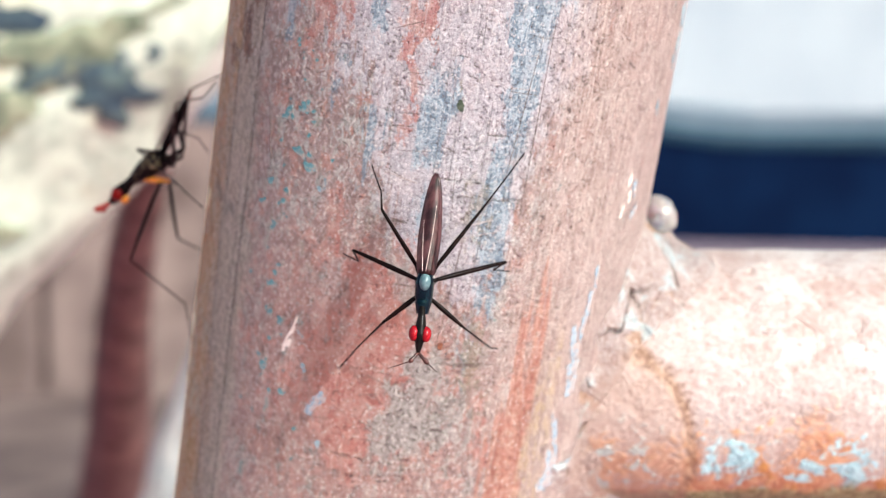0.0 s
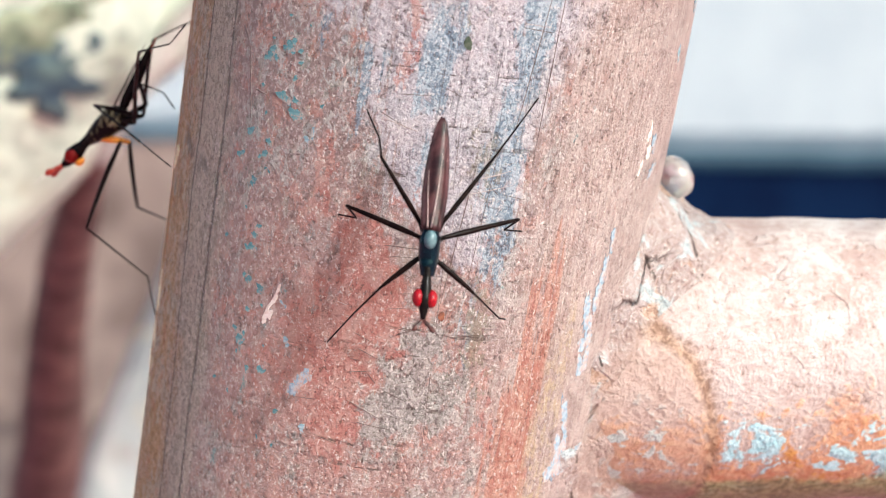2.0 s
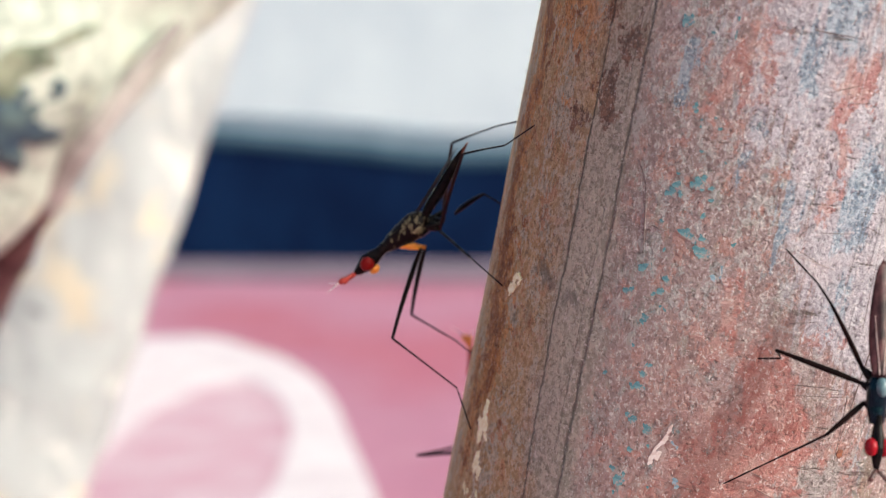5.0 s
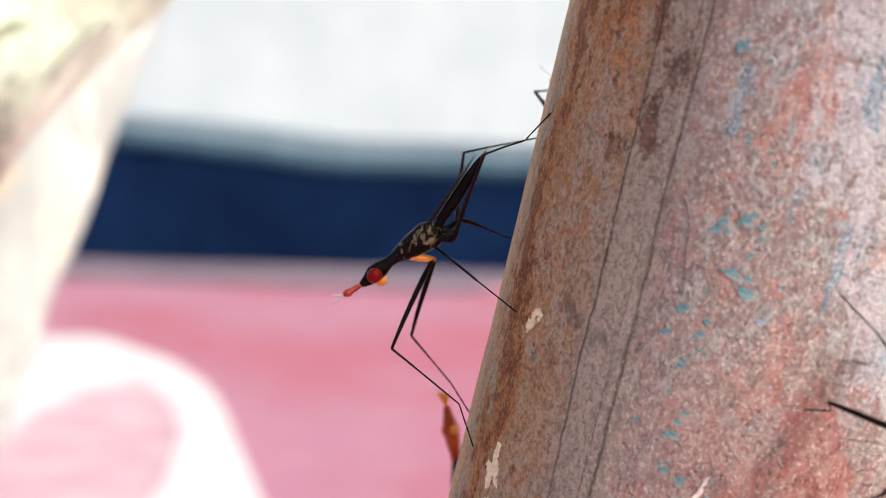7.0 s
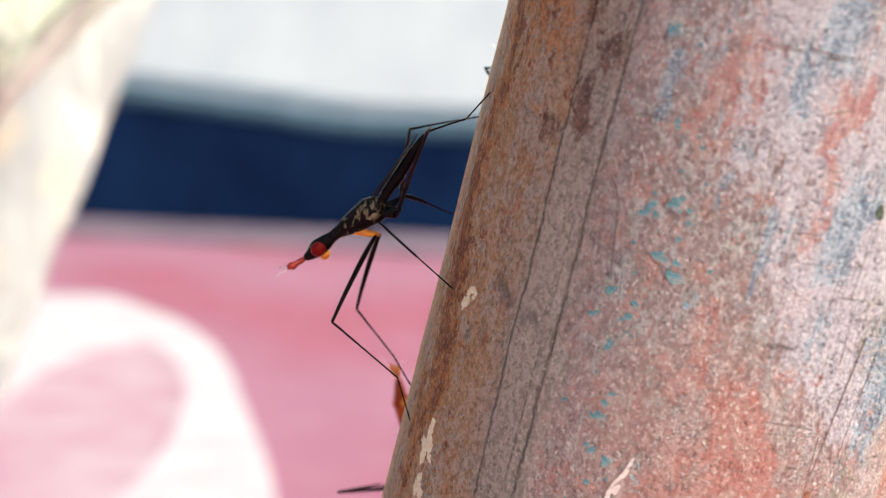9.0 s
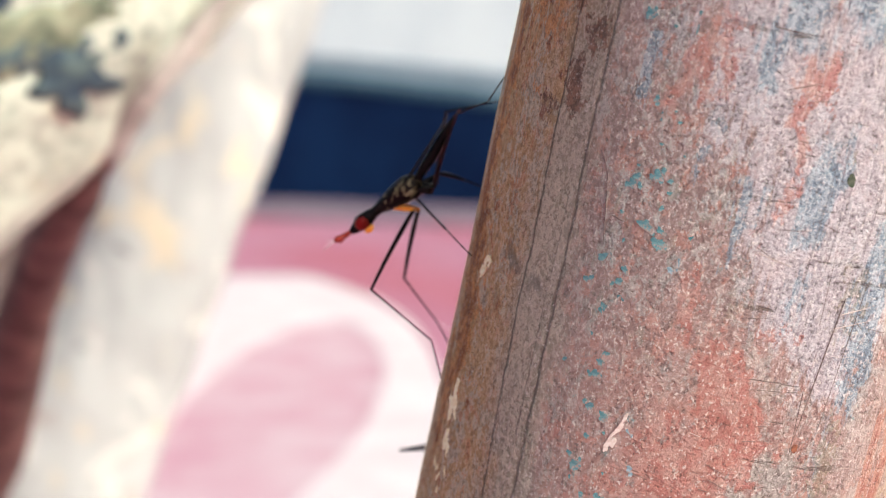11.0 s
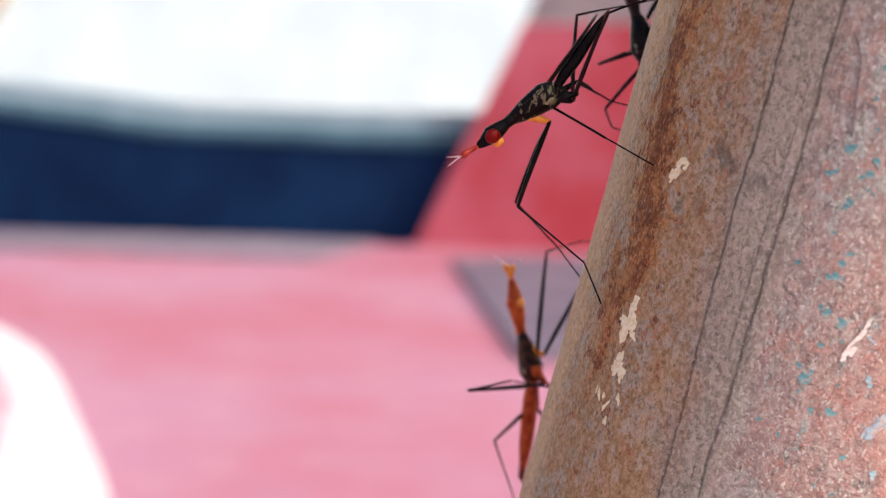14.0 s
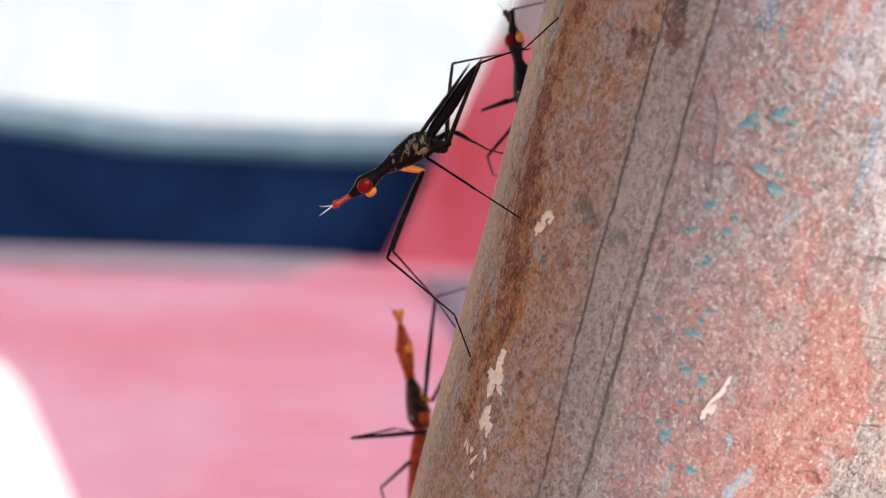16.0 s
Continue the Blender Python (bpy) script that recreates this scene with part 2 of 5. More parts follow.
    blots = fields(((-58, 4.5, 3, 3, 1.0), (-50, 1.5, 3.6, 1.3, 1.0), (-54.5, -0.8, 2.4, 1.4, 0.9), (-54, -2.2, 3.4, 0.9, 0.9), (-61.5, -2.9, 2.8, 0.7, 0.8), (-40, -1.2, 2.0, 1.4, 0.6), (-51, 7, 4, 2, 0.8), (-68, 6, 3, 3, 0.6)), phi + (n7 - 0.5) * 16.0, zm + (n5 - 0.5) * 5.0)
    c = k.mix((blots * 0.25 + n6 * 0.6 + n3 * 0.2).step(0.52, 0.60) * 0.85, c, k.mix(speck, (0.105, 0.048, 0.028), (0.26, 0.125, 0.07)))
    wob = phi + (n1 - 0.5) * 3.0 + (streak - 0.5) * 2.0
    lines = ((wob + zm * 0.055).hump(-47.2, 0.30) * brush.step(0.30, 0.44) + (wob + zm * 0.12).hump(-57.4, 0.26) * brush.step(0.34, 0.48) + (wob + zm * 0.05).hump(-49.6, 0.16) * hair.step(0.46, 0.54) * 0.5)
    c = k.mix(lines.op("MINIMUM", 1.0) * 0.65, c, (0.09, 0.075, 0.06))
    # small specks of the oldest, teal coat
    teal = (n3 + (p.hump(-31, 9) + p.hump(75, 20) * 0.5) * 0.055).step(0.675, 0.69)
    c = k.mix(teal * 0.8, c, k.mix(speck, (0.12, 0.27, 0.28), (0.20, 0.36, 0.345)))
    # front lightened in noisy patches of its colour, in place of stronger light
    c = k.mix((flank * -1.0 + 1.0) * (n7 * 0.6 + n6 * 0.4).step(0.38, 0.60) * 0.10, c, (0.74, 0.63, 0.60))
    # pits, pale grains that also paint in glints, hair lines and short scuffs
    pits = (grit * 0.7 + n5 * 0.3).step(0.435, 0.40)
    c = k.mix(pits * (flank * -0.2 + 0.62) * (soot.op("MINIMUM", 1.0) * -0.5 + 1.0), c, (0.10, 0.068, 0.055))
    pale = (grit_b * 0.8 + n6 * 0.2).step(0.575, 0.605)
    c = k.mix(pale * (flank * -0.25 + 0.65), c, k.mix(flank, (0.76, 0.72, 0.69), (0.80, 0.71, 0.56)))
    front = phi.hump(12, 22) * q.step(-16, -6)
    c = k.mix(front * hair.step(0.585, 0.63) * 0.45, c, (0.66, 0.66, 0.67))
    c = k.mix(front * hair.step(0.40, 0.355) * 0.5, c, (0.12, 0.115, 0.12))
    nick = scuff.step(0.615, 0.64) * (p.hump(2, 22) + 0.12) * n4.step(0.46, 0.54)
    c = k.mix(nick * 0.8, c, (0.13, 0.10, 0.08))
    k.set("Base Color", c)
    k.set("Roughness", n5 * 0.35 + 0.22 + flank * 0.12)
    k.set("Specular IOR Level", flank * -0.22 + 0.5)
    h = grit * 0.6 + n6 * 0.5 + n2 * 0.4 + brush * right * 0.3 + nick * -0.5 + pits * -0.4 + pale * 0.2 + n5 * 0.5 + lines * -0.6
    return k.bump(h, 1.0, 0.00046).m


def old_scar(k, mid, fine):
    """An oval brown scar round the joint of bar and weld, and a dark cleft above it."""
    x, y, z = (v * 1000.0 for v in k.axes())
    u, v = (x - 13.6) * 0.25, (z + 2.6) * 0.145
    d = (u * u + v * v).op("SQRT") + (mid - 0.5) * 0.22 + (fine - 0.5) * 0.12
    front = y.step(1.0, -2.0)
    ring = d.hump(1.0, 0.10) * x.step(12.4, 14.5) * front
    line = z - x * 0.25 - (x + (mid - 0.5) * 1.5).step(13.2, 13.8) * 1.3 + (mid - 0.5) * 2.4
    return ring, d.step(1.0, 0.8) * front, line.hump(2.9, 0.10) * x.hump(13.3, 1.4) * front


def bar_paint():
    """Peach paint whitened for sun glare, with orange rust stains, blue flakes and moss along the underside."""
    k = Mat("flaking_bar_paint", rough=0.5)
    mid, fine, big = k.noise(420, 5, 0.65, warp=0.5), k.noise(2200, 5, 0.7), k.noise(140, 3)
    other = k.noise(330, 5, 0.65, co=k.place((1, 1, 1), (0.3, 0.1, 0.2)), warp=0.6)
    third = k.noise(560, 5, 0.65, co=k.place((0.8, 1, 1), (0.5, 0.3, 0.9)), warp=0.5)
    x, y, z = k.axes()
    c = k.mix((mid * 0.5 + fine * 0.5).step(0.4, 0.6), (0.39, 0.285, 0.25), (0.50, 0.43, 0.405))
    # white patches, strengthened along the bar to paint in its sunlit glare
    c = k.mix((big * 0.4 + other * 0.4 + fine * 0.2).step(0.46, 0.58) * (x * 1000.0).step(14.0, 26.0) * 0.75, c, (0.60, 0.58, 0.555))
    low = z * -1000.0 + (mid - 0.5) * 7.0
    c = k.mix(((other * 0.6 + fine * 0.4) + low.step(-3.0, 5.0) * 0.14).step(0.575, 0.635) * low.step(-4.0, 1.0) * 0.85, c, k.mix(fine.step(0.4, 0.6), (0.48, 0.165, 0.055), (0.58, 0.33, 0.18)))
    c = k.mix(low.step(0.0, 3.5) * (mid * 0.7 + fine * 0.3).step(0.52, 0.56) * 0.9, c, k.mix(fine.step(0.4, 0.6), (0.40, 0.13, 0.03), (0.55, 0.27, 0.06)))
    c = k.mix((third * 0.72 + fine * 0.28 + low.hump(3.2, 3.2) * 0.10).step(0.61, 0.625) * low.step(-1.0, 1.5) * 0.97, c, k.mix(fine.step(0.4, 0.6), (0.29, 0.52, 0.59), (0.46, 0.67, 0.72)))
    c = k.mix(low.step(4.9, 6.2) * other.step(0.36, 0.46) * 0.9, c, k.mix(fine.step(0.4, 0.6), (0.20, 0.065, 0.02), (0.42, 0.17, 0.06)))
    c = k.mix((z * -1000.0 + (third - 0.5) * 3.5).step(4.1, 5.1) * 0.92, c, k.mix(fine.step(0.4, 0.6), (0.15, 0.17, 0.06), (0.40, 0.42, 0.22)))
    c = k.mix(fine.step(0.38, 0.31) * 0.7, c, (0.15, 0.085, 0.055))
    ring, inside, cleft = old_scar(k, mid, fine)
    c = k.mix(inside * 0.55, c, (0.36, 0.25, 0.205))
    c = k.mix(ring * 0.9, c, k.mix(fine.step(0.42, 0.58), (0.20, 0.105, 0.06), (0.42, 0.27, 0.18)))
    k.set("Base Color", c).set("Roughness", fine * 0.4 + 0.3)
    return k.bump(ring * -0.25 + fine * 0.9 + mid * 1.2 + third.step(0.60, 0.64) * 0.4, 0.9, 0.0003).m


def weld_paint():
    """Lumpy paint over the weld: brown arcs, pale blue flakes, dark cracks."""
    k = Mat("painted_weld", rough=0.5)
    mid, fine, tiny = k.noise(520, 5, 0.65, warp=0.6), k.noise(2300, 5, 0.7), k.noise(5200, 4, 0.7)
    arcs = k.noise(230, 4, 0.6, co=k.place((1, 1, 1), (0.2, 0.5, 0.1)), warp=1.2)
    x, y, z = k.axes()
    c = k.mix((mid * 0.5 + fine * 0.5).step(0.40, 0.58), (0.31, 0.22, 0.195), (0.40, 0.345, 0.33))
    c = k.mix(arcs.step(0.55, 0.60) * 0.75, c, k.mix(fine.step(0.42, 0.58), (0.30, 0.16, 0.085), (0.48, 0.33, 0.24)))
    c = k.mix((mid + (z * -1000.0).hump(7.0, 3.5) * 0.09).step(0.585, 0.615) * 0.75, c, k.mix(fine.step(0.42, 0.58), (0.32, 0.42, 0.45), (0.44, 0.53, 0.55)))
    c = k.mix(mid.step(0.36, 0.30) * 0.5, c, (0.52, 0.48, 0.45))
    crack = k.cells(170, co=k.place((1, 1, 0.8), (0.013, 0.4, 0.2)), feature="DISTANCE_TO_EDGE").step(0.022, 0.010) * arcs.step(0.50, 0.46)
    c = k.mix(crack * 0.85, c, (0.07, 0.045, 0.035))
    c = k.mix((tiny * 0.6 + fine * 0.4).step(0.43, 0.37) * 0.85, c, (0.13, 0.075, 0.055))
    c = k.mix(tiny.step(0.58, 0.62) * 0.6, c, (0.66, 0.62, 0.57))
    ring, inside, cleft = old_scar(k, mid, fine)
    c = k.mix(inside * 0.55, c, (0.36, 0.25, 0.205))
    c = k.mix(ring * 0.95, c, k.mix(fine.step(0.42, 0.58), (0.20, 0.105, 0.06), (0.42, 0.27, 0.18)))
    c = k.mix(cleft * 0.9, c, (0.05, 0.032, 0.026))
    k.set("Base Color", c).set("Roughness", fine * 0.4 + 0.28)
    return k.bump(ring * -0.25 + cleft * -1.5 + fine * 0.8 + mid * 1.4 + tiny * 0.5 + crack * -1.2 + arcs.step(0.53, 0.58) * -0.4, 1.0, 0.00032).m


def fleck(name, a, b, rough=0.55, worn=None, bare=0.545):
    k = Mat(name, rough=rough)
    f = k.noise(3800, 3, 0.6)
    c = k.mix(f.step(0.4, 0.6), a, b)
    if worn:
        c = k.mix(k.noise(2600, 4, 0.7, co=k.place((1, 1, 1), (0.4, 0.1, 0.7))).step(bare, bare + 0.04), c, k.mix(f.step(0.45, 0.55), worn, (0.42, 0.37, 0.34)))
    k.set("Base Color", c)
    return k.bump(f, 0.5, 0.00008).m


def plain(name, a, b, scale, rough=0.5, relief=0.0, dist=0.0001, metal=0.0, spec=0.5, coat=0.0):
    k = Mat(name, rough=rough, metal=metal, spec=spec)
    f = k.noise(scale, 4, 0.6)
    k.set("Base Color", k.mix(f.step(0.35, 0.65), a, b))
    k.set("Coat Weight", coat)
    if relief:
        k.bump(f, relief, dist)
    return k.m


def wing_membrane():
    k = Mat("smoky_wing_membrane", rough=0.28, spec=0.4)
    f = k.noise(1500, 4, 0.6, co=k.place((1, 1, 0.2)))
    k.set("Base Color", k.mix(f.step(0.35, 0.65), (0.022, 0.008, 0.010), (0.150, 0.060, 0.064)))
    k.set("Alpha", 0.93)
    k.set("Coat Weight", 0.0)
    return k.bump(f, 0.3, 0.00003).m


PIPE = pipe_paint()
BAR = bar_paint()
WELD = weld_paint()
TEAL = fleck("teal_paint_fleck", (0.075, 0.225, 0.25), (0.17, 0.345, 0.355), worn=(0.30, 0.26, 0.22))
PALE_BLUE = fleck("pale_blue_paint_fleck", (0.19, 0.32, 0.38), (0.34, 0.47, 0.53), worn=(0.40, 0.32, 0.30))
WORN_BLUE = fleck("worn_blue_lilac_paint", (0.19, 0.28, 0.35), (0.34, 0.42, 0.49), worn=(0.36, 0.27, 0.25), bare=0.49)
CREAM = fleck("cream_paint_fleck", (0.86, 0.76, 0.42), (0.96, 0.93, 0.64))
PALE_PINK = fleck("pale_pink_paint_fleck", (0.66, 0.55, 0.48), (0.78, 0.72, 0.66))
DARK_FLECK = fleck("dark_green_spot", (0.03, 0.05, 0.03), (0.07, 0.09, 0.06))
SCRATCH = fleck("dark_scratch", (0.13, 0.10, 0.09), (0.24, 0.19, 0.17))
LIGHT_SCRATCH = fleck("bright_scratch", (0.48, 0.41, 0.38), (0.60, 0.53, 0.50))
CHITIN = plain("black_chitin", (0.003, 0.003, 0.003), (0.010, 0.008, 0.007), 1500, rough=0.25, relief=0.3, dist=0.00004, spec=0.10)
BLUE_CHITIN = plain("blue_black_chitin", (0.001, 0.004, 0.007), (0.003, 0.009, 0.014), 1500, rough=0.13, spec=0.38)
BLUE_CHITIN.node_tree.nodes["Principled BSDF"].inputs["Specular Tint"].default_value = (0.35, 0.72, 0.85, 1.0)
# the shield's sky reflection is put into its pale base colour
SCUTELLUM = plain("sky_sheen_scutellum", (0.060, 0.112, 0.126), (0.11, 0.175, 0.19), 2500, rough=0.25, spec=0.3)
BELLY = plain("yellow_grey_flank", (0.16, 0.14, 0.07), (0.30, 0.27, 0.15), 2200, rough=0.4)
LEG = plain("black_brown_leg", (0.002, 0.0015, 0.0015), (0.010, 0.005, 0.004), 2500, rough=0.30, spec=0.06)
RED_LEG = plain("dark_red_femur", (0.006, 0.002, 0.002), (0.026, 0.006, 0.005), 2500, rough=0.35, spec=0.15)
EYE = plain("red_compound_eye", (0.20, 0.004, 0.009), (0.32, 0.008, 0.014), 9000, rough=0.25, relief=0.4, dist=0.00002, spec=0.25)
DARK_EYE = plain("dark_red_compound_eye", (0.13, 0.002, 0.002), (0.22, 0.006, 0.004), 9000, rough=0.3, relief=0.4, dist=0.00002, spec=0.15)
ORANGE = plain("orange_cheek", (0.75, 0.24, 0.015), (0.85, 0.36, 0.04), 2500, rough=0.35)
ABDOMEN = plain("orange_brown_abdomen", (0.26, 0.028, 0.008), (0.50, 0.10, 0.02), 1400, rough=0.4, spec=0.2)
TAIL = plain("red_brown_abdomen_tip", (0.10, 0.022, 0.010), (0.22, 0.055, 0.02), 1800, rough=0.4, spec=0.2)
DARK_BROWN = plain("dark_brown_thorax", (0.010, 0.005, 0.003), (0.10, 0.030, 0.009), 1600, rough=0.35, spec=0.15)
SHADE_BROWN = plain("brown_floor_shade", (0.085, 0.058, 0.052), (0.20, 0.145, 0.125), 18, rough=0.9, relief=0.5, dist=0.004)
ANTENNA = plain("red_orange_antenna", (0.26, 0.010, 0.005), (0.42, 0.028, 0.010), 2500, rough=0.35)
DARK_ANTENNA = plain("dark_antenna", (0.02, 0.012, 0.01), (0.08, 0.02, 0.015), 2500, rough=0.4)
ARISTA = plain("white_arista", (0.75, 0.72, 0.68), (0.85, 0.83, 0.80), 2500, rough=0.5)
WING = wing_membrane()
VEIN = plain("pale_wing_vein", (0.42, 0.30, 0.27), (0.62, 0.50, 0.46), 2000, rough=0.35)


def pink_floor_paint():
    k = Mat("pink_floor_paint", rough=0.75)
    a, b = k.noise(3.2, 4), k.noise(30, 4)
    c = k.mix(a.step(0.42, 0.60), (0.425, 0.178, 0.258), (0.405, 0.112, 0.165))
    c = k.mix(b.step(0.45, 0.7) * 0.3, c, (0.53, 0.29, 0.35))
    k.set("Base Color", c)
    return k.bump(b, 0.3, 0.002).m


def lichen_bark():
    k = Mat("lichen_covered_bark", rough=0.85)
    a, b, d = k.noise(55, 5, 0.6, warp=0.6), k.noise(150, 5, 0.65), k.noise(520, 4)
    c = k.mix((b * 0.6 + d * 0.4).step(0.4, 0.6), (0.37, 0.42, 0.35), (0.57, 0.64, 0.53))
    c = k.mix(a.step(0.56, 0.64) * 0.5, c, (0.72, 0.69, 0.47))
    c = k.mix((a * 0.5 + b * 0.5).step(0.45, 0.41) * 0.7, c, k.mix(d.step(0.4, 0.6), (0.16, 0.18, 0.16), (0.36, 0.37, 0.28)))
    k.set("Base Color", c)
    return k.bump(b + d * 0.4, 0.8, 0.0015).m


def cream_pole_paint():
    k = Mat("weathered_cream_pole", rough=0.7)
    a, b = k.noise(28, 5, 0.6, co=k.place((1, 1, 0.3))), k.noise(110, 4)
    d = k.noise(48, 4, 0.6, co=k.place((1, 1, 0.7), (3, 1, 2)), warp=0.6)
    e = k.noise(75, 3, 0.55, co=k.place((1, 1, 0.8), (7, 4, 1)))
    c = k.mix(a.step(0.38, 0.62), (0.28, 0.295, 0.29), (0.40, 0.42, 0.41))
    c = k.mix(d.step(0.54, 0.62) * 0.75, c, (0.56, 0.555, 0.51))
    c = k.mix((a * 0.5 + b * 0.5).step(0.57, 0.64) * 0.8, c, (0.30, 0.25, 0.22))
    c = k.mix(d.step(0.44, 0.38) * e.step(0.48, 0.58) * 0.5, c, (0.58, 0.47, 0.28))
    c = k.mix(e.step(0.33, 0.28) * 0.8, c, (0.10, 0.12, 0.11))
    k.set("Base Color", c)
    return k.bump(b, 0.6, 0.003).m


PINK = pink_floor_paint()
LICHEN = lichen_bark()
POLE = cream_pole_paint()
# sunlit ring on the floor and its shaded middle, as flat colours
SHADED_PINK = plain("shaded_pink_floor", (0.54, 0.30, 0.365), (0.62, 0.46, 0.50), 22, rough=0.75, relief=0.3, dist=0.002)
SUN_WHITE = plain("sun_patch_white", (0.68, 0.59, 0.60), (0.78, 0.71, 0.71), 30, rough=0.7, relief=0.3, dist=0.002)
NAVY = plain("navy_wall_paint", (0.0015, 0.009, 0.038), (0.004, 0.018, 0.062), 9, rough=0.8, relief=0.2, dist=0.003, spec=0.1)
BLUE_GREY = plain("blue_grey_fade", (0.011, 0.043, 0.082), (0.028, 0.080, 0.130), 7, rough=0.8, relief=0.3, dist=0.003)
WHITE = plain("white_wall_paint", (0.232, 0.256, 0.297), (0.266, 0.290, 0.328), 3, rough=0.8, relief=0.2, dist=0.003)
RED = plain("red_wall_paint", (0.30, 0.022, 0.036), (0.37, 0.068, 0.105), 9, rough=0.6, relief=0.2, dist=0.003)
GREY = plain("grey_mauve_concrete", (0.15, 0.11, 0.125), (0.22, 0.17, 0.185), 8, rough=0.8, relief=0.3, dist=0.003)
SOIL = plain("grey_brown_ground", (0.20, 0.17, 0.14), (0.32, 0.28, 0.24), 4, rough=0.9, relief=0.4, dist=0.01)
SHADE_BOARD = plain("grey_brown_shade_board", (0.095, 0.066, 0.060), (0.21, 0.155, 0.14), 25, rough=0.85, relief=0.5, dist=0.002)
HAZE_BLUE = plain("pale_blue_fade", (0.072, 0.140, 0.185), (0.13, 0.215, 0.265), 7, rough=0.8, relief=0.3, dist=0.003)
GAP_SHADE = plain("rust_brown_gap_shade", (0.065, 0.034, 0.026), (0.18, 0.105, 0.085), 120, rough=0.75, relief=0.5, dist=0.002)
GAP_FADE = plain("grey_gap_fade", (0.26, 0.245, 0.22), (0.44, 0.42, 0.38), 140, rough=0.8, relief=0.5, dist=0.001)
PALE_FADE = plain("pale_grey_blue_fade", (0.19, 0.26, 0.31), (0.255, 0.325, 0.375), 7, rough=0.8, relief=0.3, dist=0.003)
MAUVE = plain("dark_mauve_shade", (0.10, 0.065, 0.10), (0.17, 0.12, 0.16), 8, rough=0.8, relief=0.3, dist=0.003)
VERGE = plain("grey_lilac_concrete_strip", (0.17, 0.125, 0.165), (0.25, 0.19, 0.23), 8, rough=0.8, relief=0.3, dist=0.003)
DARK_LICHEN = plain("dark_blue_green_lichen", (0.018, 0.04, 0.07), (0.08, 0.12, 0.12), 220, rough=0.9, relief=0.8, dist=0.001)
OLIVE_LICHEN = plain("olive_grey_lichen", (0.10, 0.125, 0.085), (0.27, 0.29, 0.20), 260, rough=0.9, relief=0.8, dist=0.001)
ORANGE_EYE = plain("orange_red_compound_eye", (0.36, 0.03, 0.006), (0.52, 0.09, 0.012), 9000, rough=0.3, relief=0.4, dist=0.00002, spec=0.15)
SPATTER = plain("grey_glassy_spatter", (0.55, 0.53, 0.51), (0.80, 0.78, 0.76), 1400, rough=0.18, relief=0.4, dist=0.0001, coat=0.6)


def mottled_chitin():
    """Black body with fine yellow-grey dusting in streaks."""
    k = Mat("mottled_black_chitin", rough=0.3, spec=0.12)
    f = k.noise(2300, 4, 0.6, co=k.place((1.5, 1, 0.7)), warp=1.0)
    c = k.mix(f.step(0.54, 0.60), (0.004, 0.003, 0.003), (0.15, 0.13, 0.075))
    k.set("Base Color", c)
    return k.bump(f, 0.5, 0.00005).m


SPATTER.node_tree.nodes["Principled BSDF"].inputs["Transmission Weight"].default_value = 0.75
MOTTLED = mottled_chitin()
DARK_WING = plain("dark_folded_wing", (0.008, 0.004, 0.004), (0.035, 0.014, 0.012), 1500, rough=0.35, spec=0.15)
RED_ORANGE = plain("red_orange_head", (0.288, 0.033, 0.006), (0.496, 0.099, 0.014), 1800, rough=0.35, spec=0.2)

# ---- axes of the pipe: its axis is z, its front faces -y; millimetres ----
PF = Matrix(((0.982618, 0.000000, 0.185641, 0.0), (0.039557, 0.977034, -0.209378, 0.0), (-0.181378, 0.213082, 0.960051, 0.15), (0.0, 0.0, 0.0, 1.0)))
MM = 0.001
RAD = 13.5


def link(name, bm, material, parent=None, label="", smooth=True):
    """Links a bmesh as one mesh object."""
    me = bpy.data.meshes.new(name)
    if smooth:
        for f in bm.faces:
            f.smooth = True
    bm.to_mesh(me)
    bm.free()
    me.materials.append(material)
    ob = new(name, me)
    if parent is not None:
        ob.parent = parent
    if label:
        tagged(ob, label)
    return ob


part = link


def tube(bm, pts, radii, sides=10, caps=True, flat=1.0, side_way=None):
    """A round tube along points. flat squeezes it across side_way."""
    pts = [Vector(p) for p in pts]
    n = len(pts)
    ref = None
    rings = []
    for i, p in enumerate(pts):
        way = (pts[min(i + 1, n - 1)] - pts[max(i - 1, 0)]).normalized()
        if ref is None:
            ref = Vector(side_way) if side_way is not None else way.orthogonal()
        a = (ref - way * ref.dot(way)).normalized()
        ref = a
        b = way.cross(a)
        r = radii[i] if isinstance(radii, (list, tuple)) else radii
        rings.append([bm.verts.new(p + a * (r * flat * math.cos(2 * math.pi * k / sides)) + b * (r * math.sin(2 * math.pi * k / sides))) for k in range(sides)])
    for r0, r1 in zip(rings, rings[1:]):
        for k in range(sides):
            bm.faces.new((r0[k], r0[(k + 1) % sides], r1[(k + 1) % sides], r1[k]))
    if caps:
        bm.faces.new(list(reversed(rings[0])))
        bm.faces.new(rings[-1])
    return bm


def smooth_path(pts, radii, steps=6):
    """A Catmull-Rom run through points and radii."""
    P = [Vector(p) for p in pts]
    out, rr = [], []
    for i in range(len(P) - 1):
        p0, p1, p2, p3 = P[max(i - 1, 0)], P[i], P[i + 1], P[min(i + 2, len(P) - 1)]
        for s in range(steps):
            u = s / steps
            out.append(0.5 * ((2 * p1) + (p2 - p0) * u + (2 * p0 - 5 * p1 + 4 * p2 - p3) * u * u + (3 * p1 - p0 - 3 * p2 + p3) * u ** 3))
            rr.append(radii[i] * (1 - u) + radii[i + 1] * u)
    return out + [P[-1]], rr + [radii[-1]]


